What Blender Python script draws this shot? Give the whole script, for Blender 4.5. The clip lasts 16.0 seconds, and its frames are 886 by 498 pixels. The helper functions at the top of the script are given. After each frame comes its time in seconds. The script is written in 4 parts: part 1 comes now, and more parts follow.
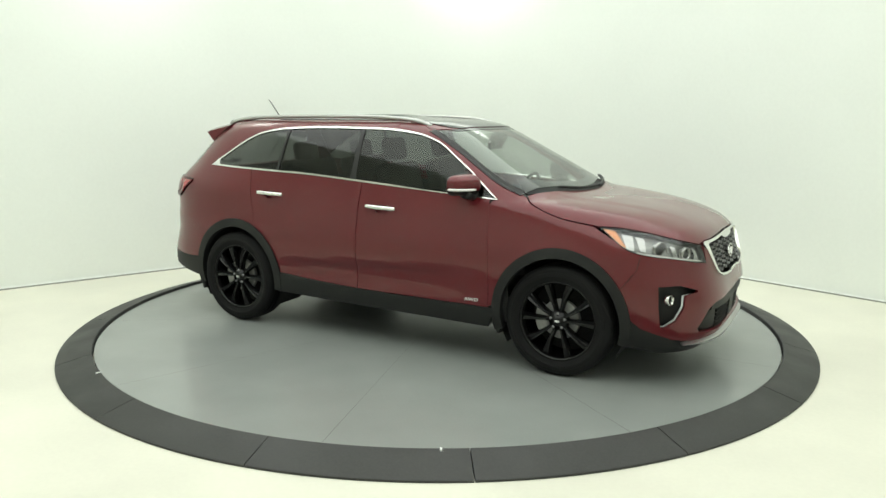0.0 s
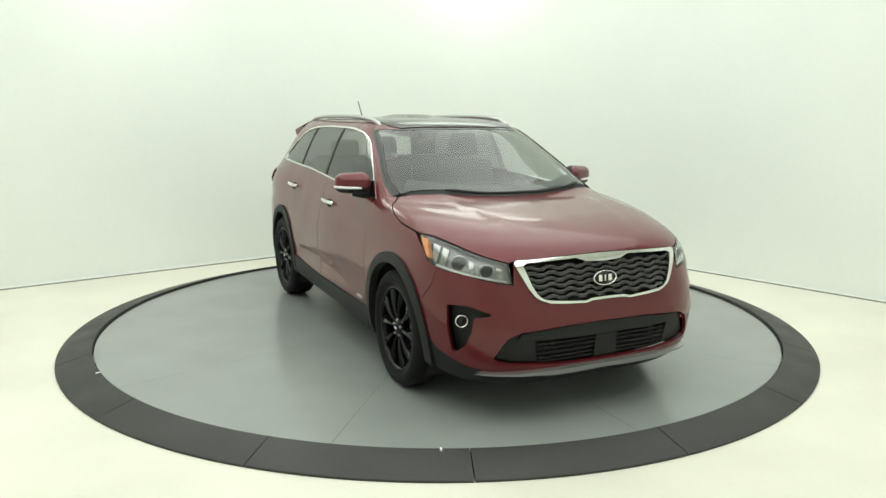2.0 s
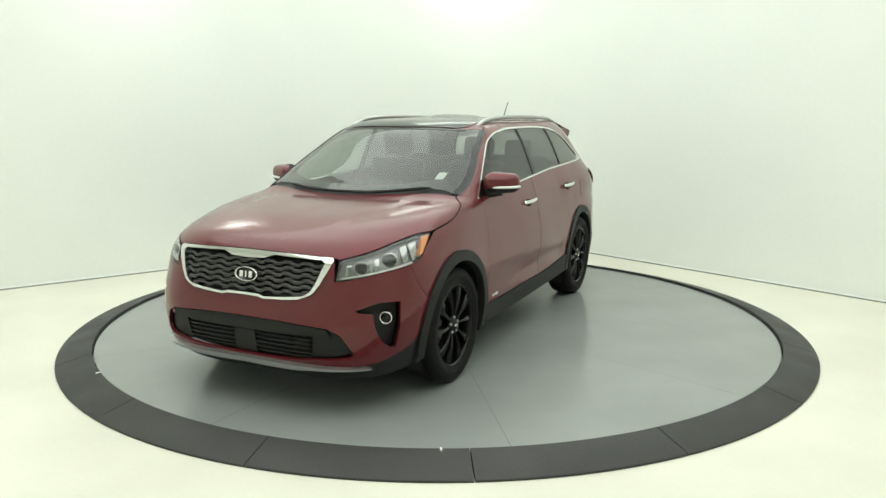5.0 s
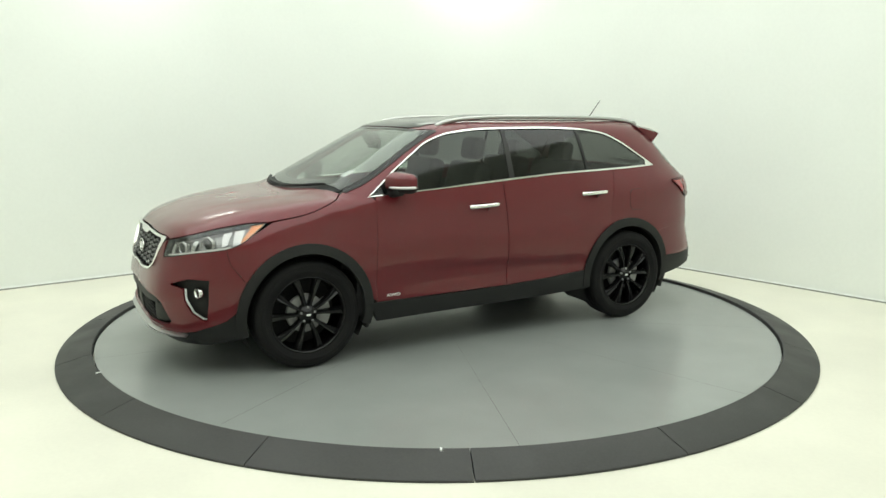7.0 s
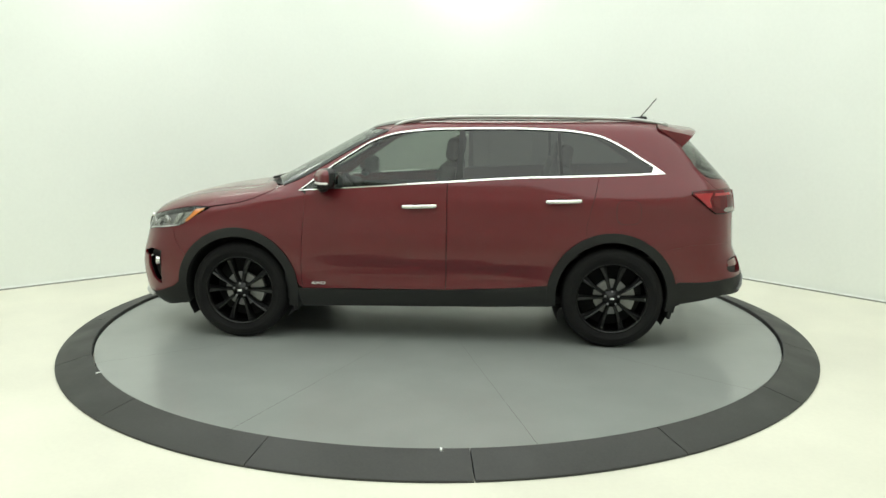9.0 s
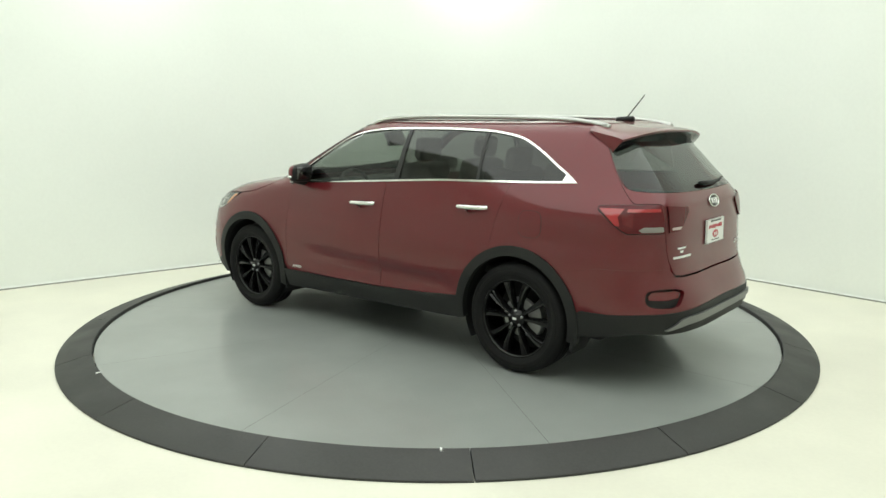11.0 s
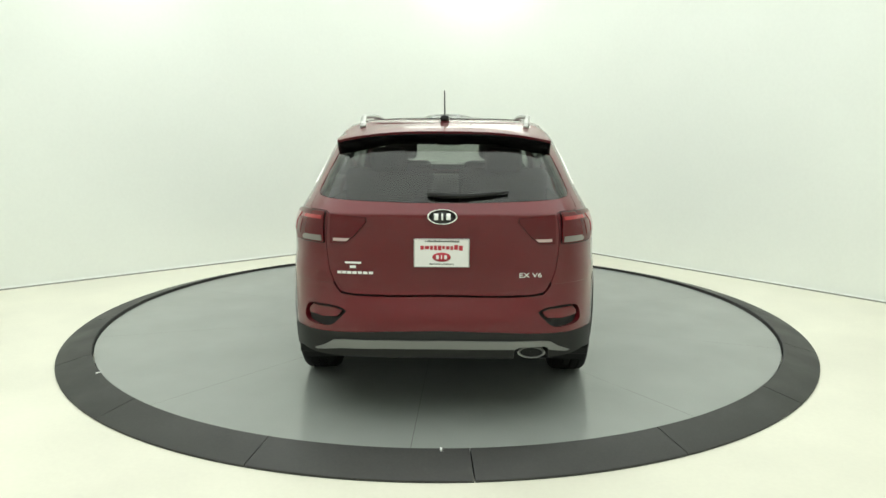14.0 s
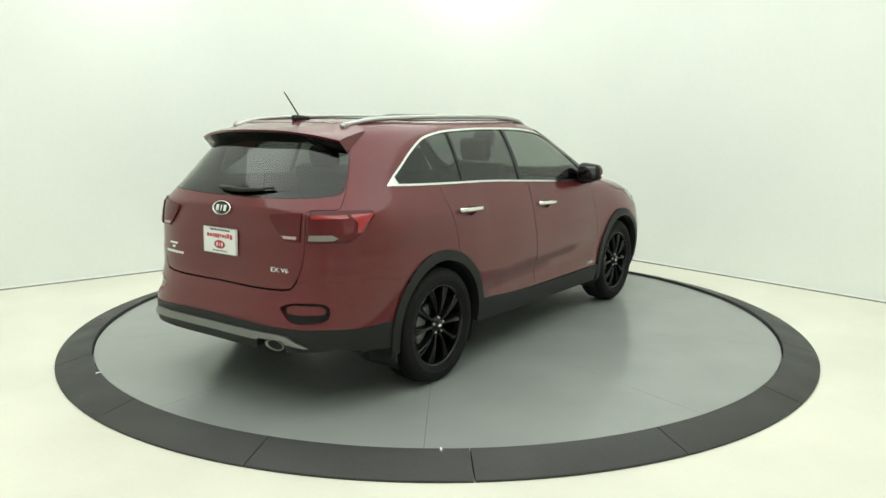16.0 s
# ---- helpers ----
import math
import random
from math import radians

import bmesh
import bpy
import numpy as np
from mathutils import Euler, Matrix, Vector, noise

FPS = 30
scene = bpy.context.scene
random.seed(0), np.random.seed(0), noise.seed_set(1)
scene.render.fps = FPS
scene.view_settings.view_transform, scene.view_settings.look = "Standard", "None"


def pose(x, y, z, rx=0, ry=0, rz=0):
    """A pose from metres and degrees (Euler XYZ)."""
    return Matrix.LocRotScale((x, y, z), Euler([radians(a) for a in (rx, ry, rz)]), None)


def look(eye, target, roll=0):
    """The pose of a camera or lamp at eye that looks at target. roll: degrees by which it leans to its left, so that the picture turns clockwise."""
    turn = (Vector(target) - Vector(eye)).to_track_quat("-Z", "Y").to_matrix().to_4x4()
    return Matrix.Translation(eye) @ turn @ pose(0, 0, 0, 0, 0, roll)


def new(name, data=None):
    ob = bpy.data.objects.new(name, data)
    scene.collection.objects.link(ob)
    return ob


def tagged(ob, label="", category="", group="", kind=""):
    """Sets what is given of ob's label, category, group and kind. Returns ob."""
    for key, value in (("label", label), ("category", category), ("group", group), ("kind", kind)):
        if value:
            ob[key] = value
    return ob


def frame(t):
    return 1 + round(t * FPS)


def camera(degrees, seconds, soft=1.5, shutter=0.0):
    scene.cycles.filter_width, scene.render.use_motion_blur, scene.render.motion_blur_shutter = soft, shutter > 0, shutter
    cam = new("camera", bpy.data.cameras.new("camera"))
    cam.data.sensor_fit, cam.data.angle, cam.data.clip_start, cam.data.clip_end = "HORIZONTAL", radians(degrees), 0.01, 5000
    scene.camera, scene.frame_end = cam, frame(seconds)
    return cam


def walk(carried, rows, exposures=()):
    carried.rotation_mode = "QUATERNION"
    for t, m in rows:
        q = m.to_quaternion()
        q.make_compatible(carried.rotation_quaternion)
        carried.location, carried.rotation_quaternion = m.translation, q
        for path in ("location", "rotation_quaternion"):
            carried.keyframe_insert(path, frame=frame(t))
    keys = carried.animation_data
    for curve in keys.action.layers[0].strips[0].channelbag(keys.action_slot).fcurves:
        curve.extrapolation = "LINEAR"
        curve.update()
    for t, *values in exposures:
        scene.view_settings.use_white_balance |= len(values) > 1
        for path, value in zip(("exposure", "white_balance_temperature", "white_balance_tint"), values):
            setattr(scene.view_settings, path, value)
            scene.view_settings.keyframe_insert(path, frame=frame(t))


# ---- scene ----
# ---- camera: stands still before a turntable ----
cam = camera(60.77, 16.0, soft=1.5)
EYE = Vector((0.0, -6.332, 1.660))
PITCH, YAW = radians(9.94), radians(0.327)
AIM = EYE + Vector((math.sin(YAW) * math.cos(PITCH), math.cos(YAW) * math.cos(PITCH), -math.sin(PITCH)))
walk(cam, [(0, look(EYE, AIM, 0.197)), (16, look(EYE, AIM, 0.197))])

# ---- world, lamps, exposure ----
FLOOR_Z = -0.07
CEIL_Z = 5.2
scene.view_settings.exposure = 0.03
world = bpy.data.worlds.new("studio_world")
world.use_nodes = True
world.node_tree.nodes["Background"].inputs[0].default_value = (0.9, 1.0, 0.92, 1)
world.node_tree.nodes["Background"].inputs[1].default_value = 0.05
scene.world = world


def area(name, x, y, z, sx, sy, power, tint=(1.0, 1.0, 0.94), target=None):
    lamp = bpy.data.lights.new(name, "AREA")
    lamp.shape, lamp.size, lamp.size_y, lamp.energy, lamp.color = "RECTANGLE", sx, sy, power, tint
    ob = new(name, lamp)
    ob.matrix_world = look((x, y, z), target or (x, y + 0.001, 0))
    return ob


area("ceiling_lamp", -0.2, -1.6, CEIL_Z - 0.05, 11.5, 11.5, 520, (0.955, 1.0, 0.968)).data.shape = "ELLIPSE"
for x, y, wide, power, tx, ty in ((-3.05, 1.75, 0.7, 12, -3.5, 2.3), (0.95, 3.65, 3.2, 21, 1.1, 4.6)):
    lamp = area("wall_lamp", x, y, 4.2, wide, 0.4, power, (0.97, 1.0, 0.97), (tx, ty, 3.5))
    lamp.data.spread = radians(95)
# ---- materials ----
def mat(name, color, rough=0.5, metal=0.0, coat=0.0, grain=0.0, scale=60.0, bump=0.0, stain=0.0, stain_scale=2.0, alpha=1.0, spec=0.5, emit=None, coat_rough=0.03):
    """A surface with fine grain, broad stains and relief at real size."""
    m = bpy.data.materials.new(name)
    m.use_nodes = True
    nt = m.node_tree
    b = nt.nodes["Principled BSDF"]
    b.inputs["Base Color"].default_value = (*color, 1)
    b.inputs["Roughness"].default_value = rough
    b.inputs["Metallic"].default_value = metal
    b.inputs["Coat Weight"].default_value = coat
    b.inputs["Coat Roughness"].default_value = coat_rough
    b.inputs["Specular IOR Level"].default_value = spec
    b.inputs["Alpha"].default_value = alpha
    if emit:
        b.inputs["Emission Color"].default_value = (*emit[:3], 1)
        b.inputs["Emission Strength"].default_value = emit[3]
    if grain or stain or bump:
        tc = nt.nodes.new("ShaderNodeTexCoord")
        fine, broad = nt.nodes.new("ShaderNodeTexNoise"), nt.nodes.new("ShaderNodeTexNoise")
        fine.inputs["Scale"].default_value, broad.inputs["Scale"].default_value = scale, stain_scale
        fine.inputs["Detail"].default_value, broad.inputs["Detail"].default_value = 4, 5
        for n in (fine, broad):
            nt.links.new(tc.outputs["Object"], n.inputs["Vector"])
        last = None
        for n, k in ((fine, grain), (broad, stain)):
            if not k:
                continue
            ramp = nt.nodes.new("ShaderNodeMapRange")
            ramp.inputs["From Min"].default_value, ramp.inputs["From Max"].default_value = 0.3, 0.7
            ramp.inputs["To Min"].default_value, ramp.inputs["To Max"].default_value = 1 - k, 1 + k
            nt.links.new(n.outputs["Fac"], ramp.inputs["Value"])
            mul = nt.nodes.new("ShaderNodeVectorMath")
            mul.operation = "SCALE"
            mul.inputs[0].default_value = color
            if last:
                nt.links.new(last, mul.inputs[0])
            nt.links.new(ramp.outputs["Result"], mul.inputs["Scale"])
            last = mul.outputs["Vector"]
        if last:
            nt.links.new(last, b.inputs["Base Color"])
        if stain:
            rr = nt.nodes.new("ShaderNodeMapRange")
            rr.inputs["From Min"].default_value, rr.inputs["From Max"].default_value = 0.3, 0.7
            rr.inputs["To Min"].default_value, rr.inputs["To Max"].default_value = rough * 0.85, min(1, rough * 1.2)
            nt.links.new(broad.outputs["Fac"], rr.inputs["Value"])
            nt.links.new(rr.outputs["Result"], b.inputs["Roughness"])
        if bump:
            bp = nt.nodes.new("ShaderNodeBump")
            bp.inputs["Strength"].default_value, bp.inputs["Distance"].default_value = bump, 0.002
            nt.links.new(fine.outputs["Fac"], bp.inputs["Height"])
            nt.links.new(bp.outputs["Normal"], b.inputs["Normal"])
    return m


def glass(name, color, rough=0.0, dark=0.5, sheen=0.085):
    """Tinted sheet glass: a clear part that lets the cabin show, under a mirror gloss."""
    m = bpy.data.materials.new(name)
    m.use_nodes = True
    nt = m.node_tree
    nt.nodes.remove(nt.nodes["Principled BSDF"])
    clear, gloss, mix, fres = (nt.nodes.new("ShaderNode" + k) for k in ("BsdfTransparent", "BsdfGlossy", "MixShader", "LayerWeight"))
    clear.inputs[0].default_value = (*[c * dark for c in color], 1)
    gloss.inputs["Roughness"].default_value = rough
    # gloss rises towards grazing angles, alike on both faces of the sheet
    steep, base = nt.nodes.new("ShaderNodeMath"), nt.nodes.new("ShaderNodeMath")
    steep.operation, base.operation = "POWER", "MULTIPLY_ADD"
    fres.inputs["Blend"].default_value = 0.5
    steep.inputs[1].default_value = 4.0
    base.inputs[1].default_value, base.inputs[2].default_value = 0.995 - sheen, sheen
    nt.links.new(fres.outputs["Facing"], steep.inputs[0])
    nt.links.new(steep.outputs[0], base.inputs[0])
    nt.links.new(base.outputs[0], mix.inputs[0])
    nt.links.new(clear.outputs[0], mix.inputs[1])
    nt.links.new(gloss.outputs[0], mix.inputs[2])
    nt.links.new(mix.outputs[0], nt.nodes["Material Output"].inputs[0])
    return m


WALL = mat("wall_paint", (0.855, 0.885, 0.835), 0.75, grain=0.01, scale=30, bump=0.05, stain=0.02, stain_scale=0.6)
FLOOR = mat("floor_paint", (0.712, 0.698, 0.596), 0.55, grain=0.015, scale=40, bump=0.05, stain=0.07, stain_scale=1.1)
DISC = mat("disc_laminate", (0.268, 0.284, 0.272), 0.21, grain=0.02, scale=90, stain=0.05, stain_scale=1.6)
RUBBER = mat("black_ramp_board", (0.028, 0.028, 0.0265), 0.55, grain=0.12, scale=70, bump=0.1, stain=0.15, stain_scale=3)
PAINT = mat("red_car_paint", (0.112, 0.0058, 0.0105), 0.42, metal=0.35, coat=0.85, spec=0.25, coat_rough=0.09, grain=0.05, scale=900, stain=0.02, stain_scale=1.2)
BLACK = mat("black_cladding", (0.012, 0.0125, 0.012), 0.55, spec=0.3, grain=0.08, scale=300, bump=0.1)
PILLAR = mat("black_pillar_film", (0.006, 0.006, 0.006), 0.35)
GLOSSBLACK = mat("gloss_black", (0.005, 0.005, 0.005), 0.12, spec=0.4)
DARK = mat("dark_void", (0.008, 0.008, 0.008), 0.8)
CHROME = mat("chrome", (0.80, 0.80, 0.78), 0.12, metal=1.0)
SILVER = mat("satin_silver", (0.21, 0.213, 0.215), 0.42, metal=0.9)
RAIL = mat("rail_silver", (0.44, 0.44, 0.43), 0.3, metal=0.9)
TYRE = mat("tyre_rubber", (0.007, 0.007, 0.007), 0.7, spec=0.2, grain=0.15, scale=120, bump=0.2)
RIM = mat("black_alloy", (0.0045, 0.0045, 0.0045), 0.2, spec=0.3)
STEEL = mat("brake_steel", (0.30, 0.30, 0.30), 0.35, metal=1.0)
BRAKE = mat("dull_brake_iron", (0.33, 0.33, 0.32), 0.45, metal=0.4, grain=0.1, scale=80)
CABIN = mat("cabin_trim", (0.020, 0.020, 0.0195), 0.8, grain=0.04, scale=40)
SEAT = mat("seat_leather", (0.026, 0.026, 0.025), 0.6, grain=0.04, scale=40)
WHITE = mat("white_plate", (0.80, 0.80, 0.78), 0.4, grain=0.01)
LETTER = mat("white_badge", (0.82, 0.82, 0.80), 0.3, metal=0.15)
REDINK = mat("red_print", (0.45, 0.02, 0.04), 0.4)
GREYINK = mat("grey_print", (0.06, 0.06, 0.06), 0.5)
LENS_RED = mat("red_lens", (0.085, 0.003, 0.006), 0.25, spec=0.3, coat=0.2)
LENS_BRIGHT = mat("bright_red_lens", (0.33, 0.012, 0.018), 0.15, coat=1.0)
LENS_DEEP = mat("deep_red_reflector", (0.11, 0.004, 0.007), 0.2, coat=0.4)
LENS_CLEAR = mat("clear_reverse_lens", (0.20, 0.175, 0.16), 0.1, coat=1.0)
LENS_PALE = mat("pale_reverse_lens", (0.50, 0.36, 0.34), 0.1, coat=1.0)
AMBER = mat("amber_lens", (0.85, 0.26, 0.03), 0.2, coat=1.0)
LAMP_IN = mat("headlamp_bowl", (0.29, 0.295, 0.29), 0.3, metal=0.6)
MIRROR = mat("dark_mirror", (0.10, 0.10, 0.10), 0.05, metal=1.0)
SEAM = mat("seam_grey", (0.24, 0.245, 0.21), 0.85)
REFLECT = mat("headlamp_chrome", (0.46, 0.46, 0.455), 0.16, metal=1.0)
CLEAR = glass("clear_lens", (1, 1, 1), dark=0.9)
TINT = glass("front_glass", (0.80, 0.88, 0.82), dark=0.50, sheen=0.05)
PRIVACY = glass("privacy_glass", (0.75, 0.80, 0.77), dark=0.25, sheen=0.06)
SCREEN = glass("windshield_glass", (0.90, 0.96, 0.92), dark=0.72, sheen=0.08)
REAR_PANE = glass("rear_pane_glass", (0.80, 0.83, 0.80), dark=0.60, sheen=0.06)
# ---- builders ----
def mesh_ob(name, bm, material, parent=None, label="", smooth=True, m=None):
    me = bpy.data.meshes.new(name)
    bm.to_mesh(me)
    bm.free()
    me.materials.append(material)
    if smooth:
        me.shade_smooth()
    ob = new(name, me)
    if parent:
        ob.parent = parent
    if m is not None:
        ob.matrix_basis = m
    return tagged(ob, label)


def part(name, bm, material, parent, label="", smooth=True):
    return mesh_ob(name, bm, material, parent, label, smooth)


def from_data(name, verts, faces, material, parent=None, label="", smooth=True, sharp=None):
    me = bpy.data.meshes.new(name)
    me.from_pydata([tuple(map(float, v)) for v in verts], [], faces)
    me.validate()
    me.materials.append(material)
    if smooth:
        me.shade_smooth()
    if sharp:
        me.set_sharp_from_angle(angle=radians(sharp))
    ob = new(name, me)
    if parent:
        ob.parent = parent
    return tagged(ob, label)


# ---- studio: floor, curved white walls, ceiling ----
CORNER = Vector((0.52, 4.93, 0))
WAY_L, WAY_R = Vector((-0.789, -0.614, 0)), Vector((0.657, -0.754, 0))
SPAN = 12.5


def plan_outline(out=0.0):
    """Plan of the walls with rounded corners, counter-clockwise, moved outwards by out."""
    c = [CORNER, CORNER + WAY_L * SPAN, CORNER + WAY_L * SPAN + WAY_R * SPAN, CORNER + WAY_R * SPAN]
    mid = sum(c, Vector()) / 4
    c = [p + (p - mid).normalized() * out * 1.414 for p in c]
    pts = []
    for i, p in enumerate(c):
        a, b = (c[i - 1] - p).normalized(), (c[(i + 1) % 4] - p).normalized()
        r = 2.2 + out
        for k in range(13):
            t = k / 12
            pts.append((p + a * r) * (1 - t) ** 2 + p * 2 * t * (1 - t) + (p + b * r) * t * t)
    return pts


def sweep_plan(name, prof, material, label, kind):
    """A profile of (outward, height) pairs swept along the walls."""
    rings = []
    for out, z in prof:
        rings.append([(p.x, p.y, z) for p in plan_outline(out)])
    n, verts, faces = len(rings[0]), [v for r in rings for v in r], []
    for j in range(len(prof)):
        k = (j + 1) % len(prof)
        for i in range(n):
            faces.append((j * n + i, j * n + (i + 1) % n, k * n + (i + 1) % n, k * n + i))
    return tagged(from_data(name, verts, faces, material, None, label, sharp=40), kind=kind)


sweep_plan("wall_studio", [(0, FLOOR_Z), (0.2, FLOOR_Z), (0.2, CEIL_Z), (0, CEIL_Z)], WALL, "smooth white painted studio wall with rounded corners", "structure")
COVE = 0.03
sweep_plan("baseboard", [(-0.003, FLOOR_Z + 0.0006)] + [(-COVE + COVE * math.sin(radians(a)) - 0.002, FLOOR_Z + 0.0012 + COVE * (1 - math.cos(radians(a)))) for a in (4, 20, 35, 50, 65, 78, 88)] + [(-0.0012, FLOOR_Z + COVE)], WALL, "low white painted cove along the foot of the wall", "structure")
sweep_plan("trim", [(-COVE - 0.012, FLOOR_Z + 0.0006), (-COVE + 0.003, FLOOR_Z + 0.0006), (-COVE + 0.003, FLOOR_Z + 0.013), (-COVE - 0.006, FLOOR_Z + 0.013)], SEAM, "thin grey joint where wall meets floor", "structure")


def slab(name, z0, z1, material, label):
    o = plan_outline(0.2)
    n = len(o)
    verts = [(p.x, p.y, z) for z in (z0, z1) for p in o]
    faces = [tuple(range(n - 1, -1, -1)), tuple(range(n, 2 * n))] + [(i, (i + 1) % n, n + (i + 1) % n, n + i) for i in range(n)]
    return tagged(from_data(name, verts, faces, material, None, label, smooth=False), kind="structure")


slab("ceiling", CEIL_Z, CEIL_Z + 0.1, WALL, "plain white studio ceiling")
slab("floor", FLOOR_Z - 0.1, FLOOR_Z, FLOOR, "cream white painted studio floor, lightly scuffed")


# ---- turntable: turning disc inside a fixed black ramp ----
R_DISC, R_IN, R_OUT = 2.712, 2.722, 2.962


def lathe(prof, n=96, axis="z", a0=0.0, a1=360.0):
    """Verts and faces of a closed or open profile (r, h) turned about an axis."""
    verts, faces, full = [], [], abs(a1 - a0) >= 359.9
    steps = n if full else n + 1
    for i in range(steps):
        a = radians(a0 + (a1 - a0) * i / n)
        for r, h in prof:
            verts.append((r * math.cos(a), r * math.sin(a), h) if axis == "z" else (r * math.cos(a), h, r * math.sin(a)))
    k = len(prof)
    for i in range(n):
        j = (i + 1) % steps
        for q in range(k - 1):
            faces.append((i * k + q, j * k + q, j * k + q + 1, i * k + q + 1))
    return verts, faces


turntable = tagged(new("turntable"), "round turning car platform with a glossy grey top", "turntable")
DISC_Z = -0.022
v, f = lathe([(0.02, DISC_Z - 0.006), (R_DISC - 0.01, DISC_Z - 0.006), (R_DISC - 0.01, -0.068), (0.02, -0.068)], 96)
from_data("platform_core", v, f, RUBBER, turntable, sharp=30)
for i in range(10):
    a0 = i * 36 - 1.6 + 0.028
    v, f = lathe([(0.03, DISC_Z), (0.9, DISC_Z), (1.8, DISC_Z), (R_DISC - 0.004, DISC_Z), (R_DISC, DISC_Z - 0.003), (R_DISC, DISC_Z - 0.02)], 16, "z", a0, a0 + 36 - 0.056)
    from_data("platform_plate", v, f, DISC, turntable, sharp=30)
v, f = lathe([(0.0005, DISC_Z), (0.0299, DISC_Z), (0.0299, DISC_Z - 0.01)], 24)
from_data("platform_cap", v, f, DISC, turntable, sharp=30)
surround = tagged(new("turntable_surround"), "fixed ring of black sloping ramp boards round the turntable", "ramp")
SEAMS = 16
for i in range(SEAMS):
    a0 = -86.6 + i * 360 / SEAMS + 0.06
    v, f = lathe([(R_IN, -0.066), (R_IN, -0.002), (R_IN + 0.006, 0.0), (R_OUT - 0.008, -0.052), (R_OUT, -0.058), (R_OUT, -0.0695), (R_IN, -0.0695)], 14, "z", a0, a0 + 360 / SEAMS - 0.12)
    k = 7
    f += [tuple(range(k)), tuple(range(14 * k + k - 1, 14 * k - 1, -1))]
    from_data("ramp_board", v, f, RUBBER, surround, sharp=25)
for a, w in ((-89.7, 0.012), (-144.6, 0.010)):
    bm = bmesh.new()
    bmesh.ops.create_cube(bm, size=1, matrix=pose(2.735 * math.cos(radians(a)), 2.735 * math.sin(radians(a)), -0.003, 0, 0, a) @ Matrix.Diagonal((0.03, w, 0.012, 1)))
    part("paint_mark", bm, WHITE, surround, "small white position mark", False)
# ---- car body form: one implicit surface, cut into panels ----
def pchip(xs, ys):
    """A smooth curve through a few design heights, sampled finely."""
    xs, ys = np.array(xs, float), np.array(ys, float)
    h, d = np.diff(xs), np.diff(ys) / np.diff(xs)
    m = np.zeros(len(xs))
    m[0], m[-1] = d[0], d[-1]
    for i in range(1, len(xs) - 1):
        if d[i - 1] * d[i] > 0:
            w1, w2 = 2 * h[i] + h[i - 1], h[i] + 2 * h[i - 1]
            m[i] = (w1 + w2) / (w1 / d[i - 1] + w2 / d[i])
    g = np.linspace(xs[0], xs[-1], 700)
    i = np.clip(np.searchsorted(xs, g) - 1, 0, len(h) - 1)
    t = (g - xs[i]) / h[i]
    v = ((1 + 2 * t) * (1 - t) ** 2 * ys[i] + t * (1 - t) ** 2 * h[i] * m[i]
         + t * t * (3 - 2 * t) * ys[i + 1] + t * t * (t - 1) * h[i] * m[i + 1])
    return lambda q: np.interp(q, g, v)


# by height: nose, tail, half width, and where the side starts to round off
NOSE = pchip([0.10, 0.18, 0.25, 0.35, 0.50, 0.60, 0.70, 0.85, 0.90, 0.95, 1.00, 1.05, 1.08, 1.10, 1.12, 1.20, 1.30, 1.40, 1.50, 1.55, 1.60, 1.63, 1.655],
             [2.12, 2.22, 2.30, 2.335, 2.345, 2.33, 2.30, 2.26, 2.235, 2.185, 2.08, 1.905, 1.72, 1.56, 1.375, 1.185, 0.995, 0.805, 0.625, 0.53, 0.40, 0.24, -0.20])
TAIL = pchip([0.10, 0.20, 0.28, 0.40, 0.50, 0.58, 0.65, 0.72, 0.85, 1.00, 1.12, 1.18, 1.25, 1.35, 1.45, 1.55, 1.60, 1.63, 1.655],
             [-2.25, -2.36, -2.43, -2.452, -2.450, -2.427, -2.392, -2.363, -2.35, -2.345, -2.335, -2.30, -2.245, -2.155, -2.065, -1.97, -1.90, -1.75, -0.75])
WIDE = pchip([0.10, 0.20, 0.27, 0.35, 0.45, 0.55, 0.66, 0.78, 0.88, 0.95, 1.00, 1.05, 1.10, 1.15, 1.25, 1.35, 1.45, 1.55, 1.60, 1.63, 1.655],
             [0.84, 0.89, 0.912, 0.925, 0.933, 0.9375, 0.9415, 0.937, 0.920, 0.908, 0.897, 0.884, 0.868, 0.853, 0.818, 0.778, 0.733, 0.675, 0.625, 0.545, 0.15])
FORE = pchip([0.10, 0.85, 0.95, 1.00, 1.10, 1.20, 1.30, 1.40, 1.50, 1.55, 1.63, 1.655],
             [1.00, 1.00, 0.93, 0.86, 0.67, 0.52, 0.38, 0.20, 0.02, -0.09, -0.34, -0.50])
AFT = pchip([0.10, 1.08, 1.25, 1.45, 1.55, 1.63, 1.655], [-1.3, -1.3, -1.05, -0.90, -0.84, -0.72, -0.65])


